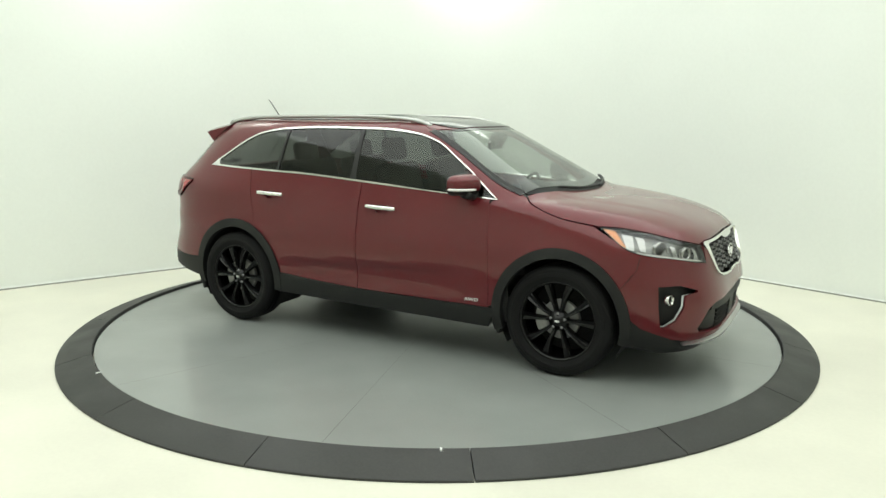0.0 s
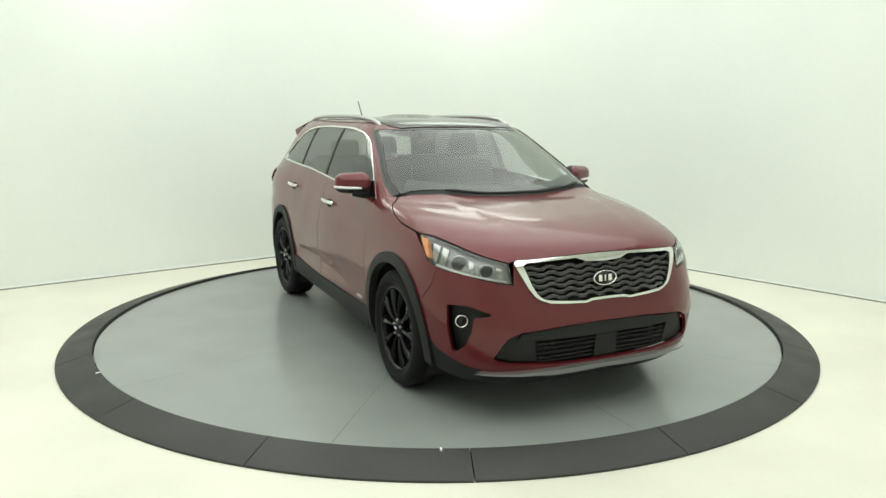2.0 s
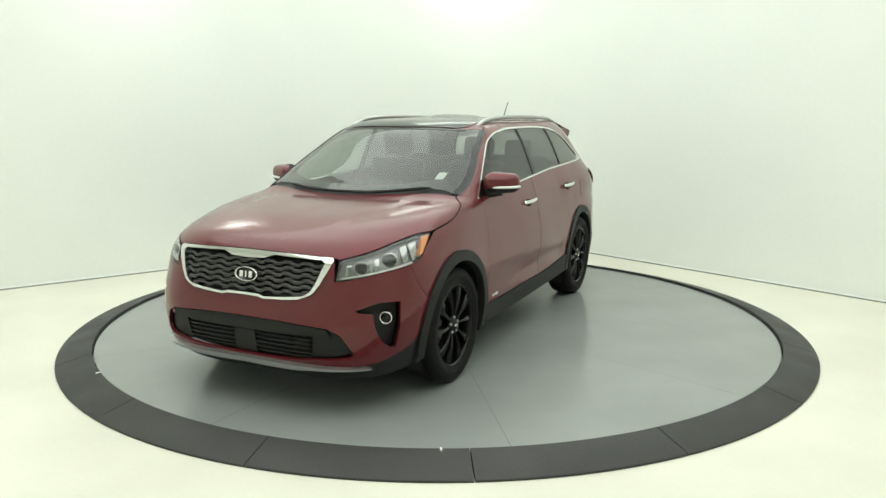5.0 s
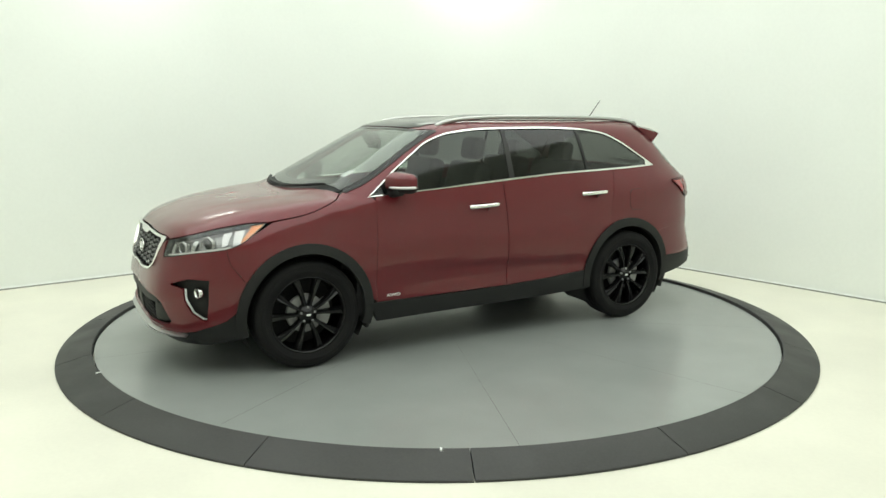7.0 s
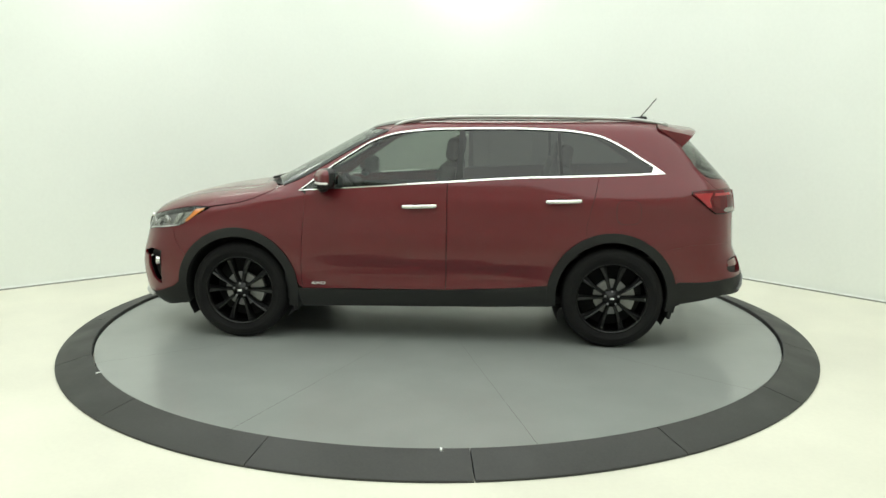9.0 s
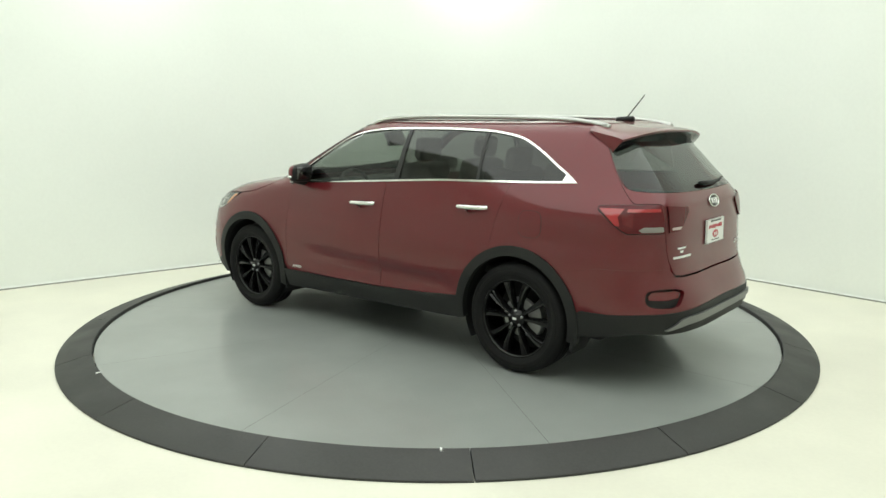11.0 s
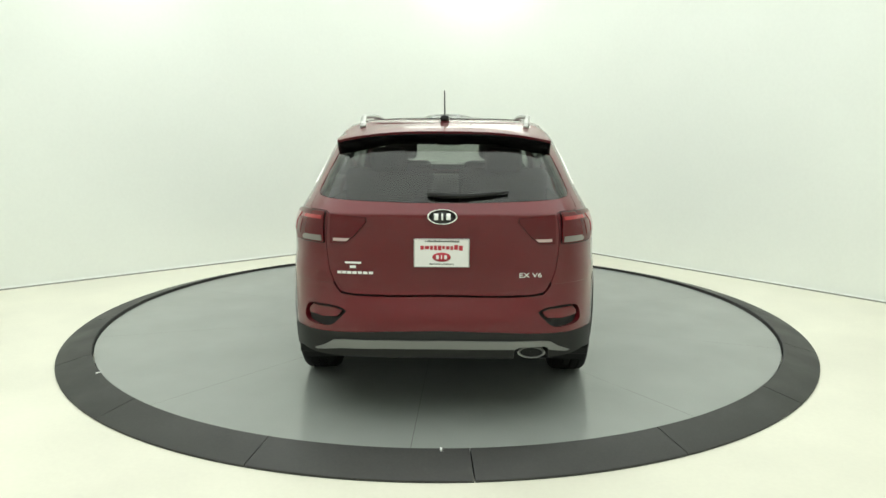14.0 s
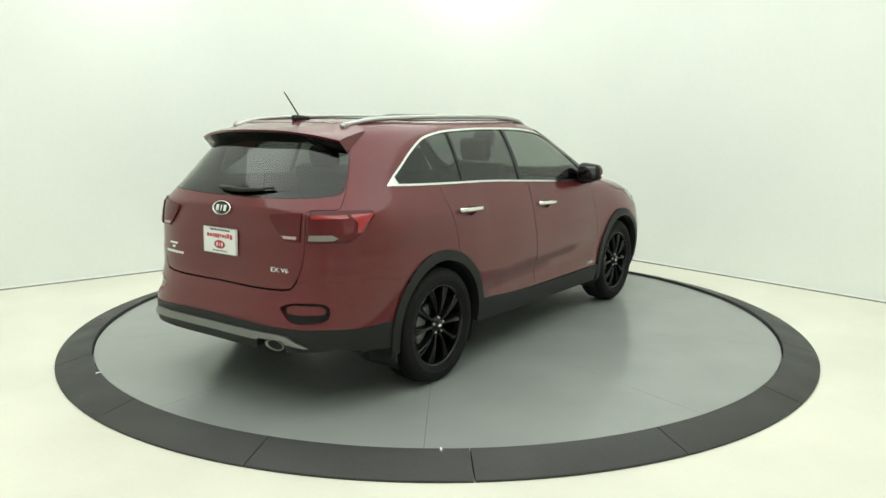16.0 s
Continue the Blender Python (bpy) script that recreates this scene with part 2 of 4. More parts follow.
def field(x, y, z):
    haunch = 0.03 * np.clip((-0.8 - x) / 0.8, 0, 1) * np.exp(-((z - 1.06) / 0.14) ** 2)
    # shallow hollow along the lower doors
    top = 0.620 + 0.05 * x
    run = np.clip((x + 0.98) / 0.22, 0, 1) * np.clip((0.92 - x) / 0.7, 0, 1)
    dip, rise = np.clip((top - z) / 0.075, 0, 1), np.clip((z - 0.385) / 0.10, 0, 1)
    hollow = 0.019 * run * dip * dip * (3 - 2 * dip) * rise * rise * (3 - 2 * rise)
    # front wings swell over the wheels
    flare = 0.024 * np.clip((x - 0.95) / 0.40, 0, 1) * np.exp(-((z - 0.56) / 0.26) ** 2)
    taper = 1 - 0.032 * np.clip((-x - 1.0) / 1.2, 0, 1)
    # the middle of the hood stands proud between two creases
    deck = np.clip((x - 1.12) / 0.22, 0, 1) * np.clip((2.14 - x) / 0.30, 0, 1)
    step = np.clip((0.645 - 0.23 * (x - 1.1) - np.abs(y)) / 0.09, 0, 1)
    z = z - 0.006 * deck * step * step * (3 - 2 * step)
    c = np.abs(y) / (WIDE(z) * taper + haunch + flare - hollow)
    a = np.clip((x - FORE(z)) / (NOSE(z) - FORE(z)), 0, None)
    b = np.clip((x - AFT(z)) / (TAIL(z) - AFT(z)), 0, None)
    p = np.where(x > 0, 3.4 + 0.6 * np.clip((x - 1.2) / 0.3, 0, 1) * np.clip((1.0 - z) / 0.15, 0, 1), 4.1 + 0.5 * np.clip((z - 0.62) / 0.2, 0, 1))
    return np.maximum(a, b) ** p + c ** p - 1 + np.clip(z - 1.655, 0, None) * 50


def meet(start, end):
    """Where the lines from start (inside) to end (outside) leave the body."""
    lo, hi = np.zeros(len(start)), np.ones(len(start))
    for _ in range(34):
        mid = (lo + hi) / 2
        q = start + (end - start) * mid[:, None]
        inside = field(q[:, 0], q[:, 1], q[:, 2]) < 0
        lo, hi = np.where(inside, mid, lo), np.where(inside, hi, mid)
    return start + (end - start) * lo[:, None]


def normals(q):
    e = 0.004
    g = np.stack([field(*(q + np.eye(3)[k] * e).T) - field(*(q - np.eye(3)[k] * e).T) for k in range(3)], 1)
    return g / np.linalg.norm(g, axis=1)[:, None]


HUB_F, HUB_B = 1.1, -1.2


def chart(kind, uv):
    """Points of the body: L (x, z) on the left side, F and B (degrees round the nose or tail, z), T (x, y) from above."""
    uv = np.asarray(uv, float)
    o = np.zeros(len(uv))
    u, v = uv[:, 0], uv[:, 1]
    if kind == "L":
        return meet(np.stack([u, o, v], 1), np.stack([u, o + 1.3, v], 1))
    if kind == "T":
        return meet(np.stack([u, v, o + 0.85], 1), np.stack([u, v, o + 1.9], 1))
    r = np.radians(u)
    if kind == "F":
        return meet(np.stack([o + HUB_F * (v < 1.02) + (NOSE(v) - 0.6) * (v >= 1.02), o, v], 1), np.stack([HUB_F + 2 * np.cos(r), 2 * np.sin(r), v], 1)) if np.all(v < 1.02) else \
            meet(np.stack([NOSE(v) - 0.55, o, v], 1), np.stack([NOSE(v) - 0.55 + 2 * np.cos(r), 2 * np.sin(r), v], 1))
    return meet(np.stack([o + HUB_B, o, v], 1), np.stack([HUB_B - 2 * np.cos(r), 2 * np.sin(r), v], 1))
# ---- panels cut from the body form ----
from mathutils.geometry import delaunay_2d_cdt

SHIFT = Vector((0.0542, -0.0771, 0.0))
METRIC = {"L": 1.0, "T": 1.0, "F": 0.0195, "B": 0.0195}


def spl(pts, n=5):
    """A smooth open curve through the points."""
    p = [np.array(q, float) for q in pts]
    p = [2 * p[0] - p[1]] + p + [2 * p[-1] - p[-2]]
    out = []
    for i in range(1, len(p) - 2):
        for k in range(n):
            t = k / n
            out.append(0.5 * (2 * p[i] + (p[i + 1] - p[i - 1]) * t + (2 * p[i - 1] - 5 * p[i] + 4 * p[i + 1] - p[i + 2]) * t * t
                              + (3 * p[i] - p[i - 1] - 3 * p[i + 1] + p[i + 2]) * t ** 3))
    out.append(p[-2])
    return [tuple(q) for q in out]


def ring(cx, cz, r, a0, a1, n=24, rz=None):
    return [(cx + r * math.cos(radians(a0 + (a1 - a0) * i / n)), cz + (rz or r) * math.sin(radians(a0 + (a1 - a0) * i / n))) for i in range(n + 1)]


def mirror2(half):
    """Half an outline from the middle outwards, closed by its mirror image."""
    return list(half) + [(-a, b) for a, b in reversed(half) if abs(a) > 1e-6]


def convert(src, dst, pts):
    q = chart(src, pts)
    if dst == "F":
        return [(math.degrees(math.atan2(y, x - HUB_F)), z) for x, y, z in q]
    if dst == "B":
        return [(math.degrees(math.atan2(y, HUB_B - x)), z) for x, y, z in q]
    if dst == "L":
        return [(x, z) for x, y, z in q]
    return [(x, y) for x, y, z in q]


def inset(poly, d):
    p = np.array(poly, float)
    area2 = sum(p[i - 1][0] * p[i][1] - p[i][0] * p[i - 1][1] for i in range(len(p)))
    e = np.roll(p, -1, 0) - p
    nrm = np.stack([-e[:, 1], e[:, 0]], 1) / np.maximum(np.linalg.norm(e, axis=1), 1e-9)[:, None] * (1 if area2 > 0 else -1)
    both = nrm + np.roll(nrm, 1, 0)
    both /= np.maximum(np.linalg.norm(both, axis=1), 0.5)[:, None]
    return [tuple(q) for q in p + both * d]


def clip(poly, a, b, c):
    """The part of a polygon where a*u + b*v + c >= 0."""
    out = []
    for i in range(len(poly)):
        p, q = poly[i - 1], poly[i]
        fp, fq = a * p[0] + b * p[1] + c, a * q[0] + b * q[1] + c
        if (fp >= 0) != (fq >= 0):
            t = fp / (fp - fq)
            out.append((p[0] + (q[0] - p[0]) * t, p[1] + (q[1] - p[1]) * t))
        if fq >= 0:
            out.append(q)
    return out


def inside(poly, q):
    p = np.array(poly)
    x, y = q[:, 0][:, None], q[:, 1][:, None]
    a, b = p, np.roll(p, -1, 0)
    cross = (a[:, 1] > y) != (b[:, 1] > y)
    with np.errstate(divide="ignore", invalid="ignore"):
        at = (b[:, 0] - a[:, 0]) * (y - a[:, 1]) / (b[:, 1] - a[:, 1]) + a[:, 0]
    return (np.sum(cross & (x < at), 1) % 2) == 1


def dense(poly, step):
    out = []
    for i in range(len(poly)):
        a, b = np.array(poly[i]), np.array(poly[(i + 1) % len(poly)])
        n = max(1, int(math.ceil(np.linalg.norm(b - a) / step)))
        out += [tuple(a + (b - a) * k / n) for k in range(n)]
    return out


def panel(name, parent, kind, outline, material, holes=(), flip=False, off=0.0, thick=0.012, gap=0.0008, step=0.04, label=""):
    """A sheet of the body inside an outline on one of its charts, with turned-in edges; flip: on the right side of the car."""
    k = METRIC[kind]
    loops = []
    for i, loop in enumerate((outline, *holes)):
        loop = [(a * k, b) for a, b in loop]
        tidy = [loop[0]]
        for q in loop[1:]:
            if math.dist(q, tidy[-1]) > 0.0008:
                tidy.append(q)
        if math.dist(tidy[0], tidy[-1]) < 0.0008:
            tidy.pop()
        loops.append(dense(inset(tidy, gap if i == 0 else -gap), step * 0.7))
    pts, edges = [], []
    for loop in loops:
        s = len(pts)
        pts += loop
        edges += [(s + i, s + (i + 1) % len(loop)) for i in range(len(loop))]
    lo, hi = np.min(loops[0], 0), np.max(loops[0], 0)
    gx, gy = np.meshgrid(np.arange(lo[0], hi[0], step), np.arange(lo[1], hi[1], step))
    g = np.stack([gx.ravel(), gy.ravel()], 1)
    g[:, 0] += (np.round((g[:, 1] - lo[1]) / step) % 2) * step / 2
    if len(g):
        ok = inside(loops[0], g)
        for h in loops[1:]:
            ok &= ~inside(h, g)
        border = np.array(pts)
        g = g[ok]
        if len(g):
            g = g[np.min(np.linalg.norm(g[:, None] - border[None], axis=2), 1) > step * 0.45]
        pts += [tuple(q) for q in g]
    res = delaunay_2d_cdt([Vector(q) for q in pts], edges, [], 0, 1e-6)
    uv, tris = np.array([tuple(q) for q in res[0]]), [f for f in res[2]]
    mid = np.array([uv[list(f)].mean(0) for f in tris])
    keep = inside(loops[0], mid)
    for h in loops[1:]:
        keep &= ~inside(h, mid)
    tris = [f for f, ok in zip(tris, keep) if ok]
    p = chart(kind, np.stack([uv[:, 0] / k, uv[:, 1]], 1))
    n = normals(p)
    top, low = p + n * off, p + n * (off - thick)
    faces = []
    for f in tris:
        a, b, c = (top[i] for i in f)
        faces.append(tuple(f) if np.dot(np.cross(b - a, c - a), n[f[0]]) > 0 else tuple(reversed(f)))
    count = {}
    for f in faces:
        for i in range(len(f)):
            count[(f[i], f[(i + 1) % len(f)])] = True
    verts = list(top)
    lip, root = {}, {}
    for a, b in list(count):
        if (b, a) in count:
            continue
        for q in (a, b):
            if q not in lip:
                lip[q], root[q] = len(verts), len(verts) + 1
                verts += [top[q], low[q]]
        faces.append((lip[b], lip[a], root[a], root[b]))
    verts = np.array(verts)
    vn = np.zeros_like(verts)
    vn[:len(n)] = n
    for f in faces:
        if len(f) == 4:
            a, b, q = verts[f[0]], verts[f[1]], verts[f[2]]
            k2 = np.cross(b - a, q - a)
            for i in f:
                vn[i] += k2 / max(np.linalg.norm(k2), 1e-12)
    vn /= np.maximum(np.linalg.norm(vn, axis=1), 1e-9)[:, None]
    verts = verts + np.array(SHIFT)
    if flip:
        verts[:, 1] = 2 * SHIFT.y - verts[:, 1]
        vn[:, 1] *= -1
        faces = [tuple(reversed(f)) for f in faces]
    ob = from_data(name, verts, faces, material, parent, label)
    if len(ob.data.vertices) == len(vn):
        ob.data.normals_split_custom_set_from_vertices([tuple(q) for q in vn])
    return ob


def tube(path, radius, n=8, flat=1.0):
    """Verts and faces of a bar along a path; radius may be a list."""
    verts, faces = [], []
    path = [Vector(q) for q in path]
    for i, q in enumerate(path):
        d = (path[min(i + 1, len(path) - 1)] - path[max(i - 1, 0)]).normalized()
        side = d.cross(Vector((0, 0, 1)) if abs(d.z) < 0.95 else Vector((1, 0, 0))).normalized()
        up = side.cross(d)
        r = radius[i] if isinstance(radius, (list, tuple)) else radius
        for k in range(n):
            a = 2 * math.pi * k / n
            verts.append(q + side * math.cos(a) * r * flat + up * math.sin(a) * r)
    for i in range(len(path) - 1):
        for k in range(n):
            faces.append((i * n + k, i * n + (k + 1) % n, (i + 1) * n + (k + 1) % n, (i + 1) * n + k))
    faces += [tuple(reversed(range(n))), tuple(range((len(path) - 1) * n, len(path) * n))]
    return verts, faces


def placed(data, flip=False, m=None):
    v, f = data
    v = [(m @ Vector(q) if m is not None else Vector(q)) + SHIFT for q in v]
    if flip:
        v = [(q[0], 2 * SHIFT.y - q[1], q[2]) for q in v]
        f = [tuple(reversed(q)) for q in f]
    return v, f


def pillow(sx, sy, sz, r=0.03, seg=3):
    bm = bmesh.new()
    bmesh.ops.create_cube(bm, size=1, matrix=Matrix.Diagonal((sx, sy, sz, 1)))
    bmesh.ops.bevel(bm, geom=bm.edges[:], offset=r, segments=seg, affect="EDGES", profile=0.5)
    v = [q.co.copy() for q in bm.verts]
    bm.verts.index_update()
    f = [tuple(q.index for q in face.verts) for face in bm.faces]
    bm.free()
    return v, f


car = tagged(new("car"), "dark red metallic sport utility car with black alloy wheels", "car")

BELT = [(0.928, 1.111), (0.596, 1.131), (0.153, 1.158), (-0.184, 1.180), (-0.681, 1.212), (-1.086, 1.226), (-1.483, 1.240), (-1.768, 1.254)]
ROOFLINE = [(-1.768, 1.254), (-1.690, 1.310), (-1.605, 1.362), (-1.49, 1.435), (-1.37, 1.498), (-1.277, 1.532), (-1.135, 1.557), (-0.991, 1.570), (-0.65, 1.580),
            (-0.155, 1.575), (0.03, 1.565), (0.189, 1.544), (0.291, 1.518), (0.412, 1.470), (0.51, 1.410), (0.628, 1.334), (0.71, 1.279), (0.928, 1.111)]
belt, crown = spl(BELT), spl(ROOFLINE)
opening = belt[:-1] + crown[:-1]
FX, RX, AZ = 1.400, -1.395, 0.365
HUB_Z, HUB_X = 0.3495, {FX: 1.392, RX: -1.405}


def belt_z(x):
    b = sorted(belt)
    return float(np.interp(x, [q[0] for q in b], [q[1] for q in b]))


ARCH_SEAM = (1.80, AZ + math.sqrt(0.468 ** 2 - (1.80 - FX) ** 2))
FRONT_ARCH = ring(FX, AZ, 0.468, -8, 188, 40)
REAR_SEAM = (-1.204, AZ + math.sqrt(0.468 ** 2 - (-1.204 - RX) ** 2))
REAR_ARCH = ring(RX, AZ, 0.468, -8, 188, 40)
SEAM_Z = 0.755
gate_side = spl([(27.0, 0.725), (29.2, 0.815), (30.0, 0.90), (30.4, 0.98), (30.5, 1.136)], 4) + spl([(31.5, 1.146), (35.0, 1.148), (38.6, 1.150), (39.8, 1.190), (40.7, 1.260), (41.5, 1.36), (41.8, 1.46)], 4) + [(41.0, 1.560)]
GATE_LOW = [(0, 0.699), (14, 0.695), (23.2, 0.699), (25.9, 0.708)]
CLAD_TOP = [(0, 0.520), (13.9, 0.513), (25.6, 0.500), (37.5, 0.490), (44.7, 0.476)]
HEAD_LOW = [(26.6, 0.762), (32.1, 0.779), (38.3, 0.804), (44.9, 0.820), (50.5, 0.849), (54.2, 0.908)]
HEAD_TOP = [(58.0, 0.981), (51.4, 0.978), (43.5, 0.953), (35.1, 0.910), (27.8, 0.874)]
head_low, head_top = spl(HEAD_LOW), spl(HEAD_TOP)
HEAD_SEAM = float(np.interp(47.2, [q[0] for q in head_low], [q[1] for q in head_low]))
GRILLE_OUT = [(0, 0.650), (5.2, 0.648), (7.0, 0.640), (13.2, 0.647), (17.5, 0.656), (20.9, 0.688), (22.9, 0.738), (26.6, 0.870)]
GRILLE_IN = [(0, 0.663), (5.2, 0.662), (7.2, 0.652), (13.5, 0.662), (18.6, 0.676), (20.8, 0.708), (22.1, 0.754), (24.3, 0.858), (23.4, 0.871), (8.9, 0.881), (5.8, 0.860), (0, 0.855)]
FOG_POCKET = [(43.2, 0.638), (37.4, 0.646), (34.6, 0.628), (31.8, 0.610), (32.2, 0.600), (36.0, 0.584), (36.4, 0.505), (38.2, 0.421), (40.8, 0.376), (41.9, 0.379), (43.0, 0.510)]
INTAKE = [(0, 0.534), (12.8, 0.530), (24.6, 0.511), (27.9, 0.477), (31.2, 0.362), (30.2, 0.342), (27.0, 0.330), (21.0, 0.322), (16.0, 0.312), (9, 0.306), (0, 0.305)]

windscreen_edge = [(1.075, 1.150), (0.901, 1.225), (0.705, 1.340), (0.560, 1.425), (0.400, 1.510), (0.285, 1.562)]
roof_edge = [(0.18, 1.600), (-0.1, 1.608), (-0.8, 1.612), (-1.45, 1.605), (-1.72, 1.588)]


def side(flip):
    at = dict(flip=flip)
    # front fender
    fender = ([(0.898, 0.385)] + [(0.905, 0.55), (0.892, 0.80), (0.872, 1.085), (0.90, 1.108), (0.935, 1.121)] + [(1.075, 1.146)] + spl([(1.10, 1.135), (1.17, 1.092), (1.37, 1.020), (1.60, 0.981)])
              + convert("F", "L", [q for q in head_low[::-1] if q[0] > 47.2] + [(47.2, HEAD_SEAM), (48.6, 0.736)]) + [ARCH_SEAM] + [q for q in FRONT_ARCH if 0.40 < q[1] and q[0] < 1.795])
    panel("front_fender", car, "L", fender, PAINT, **at)
    # doors
    cup = {k: ring(x + 0.005, z - 0.012, 0.066, 0, 345, 23, 0.030) for k, x, z in (("f", 0.015, 1.010), ("r", -1.035, 1.058))}
    fd = panel("front_door", car, "L", [(0.897, 0.385), (0.904, 0.55), (0.891, 0.80), (0.871, belt_z(0.871))] + [q for q in belt if -0.185 < q[0] < 0.871] + [(-0.185, belt_z(-0.185)), (-0.187, 0.80), (-0.182, 0.394)], PAINT, holes=[cup["f"]], **at)
    arch = sorted([q for q in REAR_ARCH if q[0] > -1.20 and q[1] > 0.445])
    rd = panel("rear_door", car, "L", [(-0.186, 0.394), (-0.191, 0.80), (-0.189, belt_z(-0.189))] + [q for q in belt if -1.288 < q[0] < -0.189] + [(-1.288, belt_z(-1.288)), (-1.276, 1.17), (-1.225, 0.97), (-1.204, 0.88), REAR_SEAM]
               + arch + [(-0.93, 0.438), (-0.6, 0.412)], PAINT, holes=[cup["r"]], **at)
    # pillars and cant rail
    frame_out = [(0.935, 1.119), (1.075, 1.148)] + spl(windscreen_edge)[1:] + roof_edge + [(-1.735, 1.575), (-1.735, 1.262)]
    rail_poly = frame_out + [q for q in crown if q[0] > -1.735]
    panel("roof_pillar", car, "L", rail_poly, PAINT, gap=0.0, **at)
    # rear quarter round the corner
    low = [(-1.29, belt_z(-1.29)), (-1.278, 1.17), (-1.226, 0.97), (-1.205, 0.88), REAR_SEAM] + [q for q in REAR_ARCH if q[0] < -1.21 and q[1] > 0.70]
    q_side = convert("L", "B", low)
    q_top = convert("L", "B", [(-1.735, 1.590 - 0.0325 * i) for i in range(11)] + [q for q in belt[::-1] if -1.76 < q[0] < -1.29])
    quarter = q_side + [(49.0, SEAM_Z), (28.3, SEAM_Z)] + [g for g in gate_side if g[1] > SEAM_Z] + q_top
    panel("quarter_panel", car, "B", quarter, PAINT, gap=0.0002, **at)
    if not flip:
        door = [(-1.50 + 0.085 * math.copysign(abs(math.cos(a)) ** 0.6, math.cos(a)), 0.985 + 0.085 * math.copysign(abs(math.sin(a)) ** 0.6, math.sin(a))) for a in (i * math.pi / 16 for i in range(32))]
        panel("fuel_flap_gap", car, "L", inset(door, -0.0025), DARK, off=0.0006, thick=0.003, gap=0.0, step=0.03)
        panel("fuel_flap", car, "L", door, PAINT, off=0.0022, thick=0.003, gap=0.0, step=0.03)
    # trim round the windows
    hole = [(a + (q[0] - a) * k, b + (q[1] - b) * k) for (a, b), q, k in ((p, o, 0.0 if p[0] < 0.1 else min(0.45, (p[0] - 0.1) * 2)) for p, o in zip(inset(opening, 0.0125), opening))]
    hole = clip(hole, 1, 0.35, 1.225)
    panel("window_trim", car, "L", opening, CHROME, holes=[hole], off=0.004, thick=0.02, gap=0.0, step=0.03, label="bright chrome window surround", **at)
    inner = inset(opening, 0.012)
    for nm, poly, m in (("front_side_window", clip(inner, 1, 0.05, 0.19), TINT), ("rear_side_window", clip(clip(inner, -1, 0, -0.300), 1, -0.06, 1.082), PRIVACY),
                        ("quarter_window", clip(inner, -1, 0.06, -1.105), PRIVACY)):
        panel(nm, car, "L", poly, m, off=-0.004, thick=0.003, gap=0.0, step=0.06, **at)
    for poly in (clip(clip(inner, -1, -0.05, -0.19), 1, 0, 0.300), clip(clip(inner, 1, -0.06, 1.105), -1, 0.06, -1.082)):
        panel("window_pillar", car, "L", poly, PILLAR, off=0.001, thick=0.02, gap=0.0, label="black pillar cover", **at)
    # added black strip: gives the pillar edge its darkness at grazing angles
    edge = spl(windscreen_edge)
    panel("pillar_dark_strip", car, "L", edge + [(a - 0.012, b - 0.009) for a, b in edge[::-1]], PILLAR, off=0.004, thick=0.012, gap=0.0, step=0.03, **at)
    # grey cladding
    sill = [(0.945, 0.386), (0.4, 0.383), (-0.2, 0.392), (-0.6, 0.410), (-0.94, 0.440), (-0.965, 0.36), (-0.955, 0.285), (-0.5, 0.272), (-0.2, 0.267), (0.4, 0.258), (0.90, 0.248)]
    panel("sill_cladding", car, "L", sill, BLACK, off=0.010, thick=0.05, gap=0.0, **at)
    panel("front_arch_cladding", car, "L", ring(FX, AZ, 0.470, -16, 196, 40) + ring(FX, AZ, 0.405, 196, -16, 40), BLACK, off=0.014, thick=0.05, gap=0.0, step=0.03, **at)
    panel("rear_arch_cladding", car, "L", ring(RX, AZ, 0.470, -10, 194, 40) + ring(RX, AZ, 0.405, 194, -10, 40), BLACK, off=0.014, thick=0.05, gap=0.0, step=0.03, **at)
    # inner wall behind the gaps, and wheel houses
    wall = [(1.05, 0.28), (1.0, 1.06), (-1.95, 1.1), (-2.0, 0.45)] + [(-1.86, 0.36)] + ring(RX, AZ, 0.44, 180, 0, 24) + [(-0.9, 0.28)]
    panel("inner_wall", car, "L", wall, DARK, off=-0.035, thick=0.004, step=0.08, **at)
    for x in (FX, RX):
        v, f = lathe([(0.432, 0.88), (0.425, 0.60), (0.40, 0.52), (0.02, 0.50)], 28, "y", -30, 210)
        v, f = placed((v, f), flip, pose(x, 0, AZ))
        from_data("wheel_house", v, f, DARK, car)
    # door handles
    for door, x, z in ((fd, 0.015, 1.010), (rd, -1.035, 1.058)):
        q = chart("L", [(x, z)])[0]
        y = q[1]
        path = [(x + 0.125, y + 0.012, z - 0.004), (x + 0.105, y + 0.026, z - 0.003), (x, y + 0.034, z), (x - 0.105, y + 0.028, z + 0.004), (x - 0.128, y + 0.008, z + 0.005)]
        v, f = placed(tube(spl(path, 4), [0.011] + [0.0155] * 15 + [0.012], 10, 0.75), flip)
        from_data("door_handle", v, f, CHROME, door, "bright chrome pull handle")
        panel("handle_recess", door, "L", cup["f" if door is fd else "r"], PAINT, off=-0.034, thick=0.003, gap=-0.006, step=0.02, **at)
    # mirror
    mesh_mirror(flip)
    # rail on the roof
    path = spl([(0.24, 0.552, 1.588), (0.14, 0.560, 1.624), (-0.05, 0.568, 1.647), (-0.40, 0.574, 1.659), (-1.05, 0.562, 1.657), (-1.50, 0.522, 1.645), (-1.70, 0.500, 1.624), (-1.82, 0.486, 1.598)], 5)
    v, f = placed(tube(path, 0.016, 10, 1.1), flip)
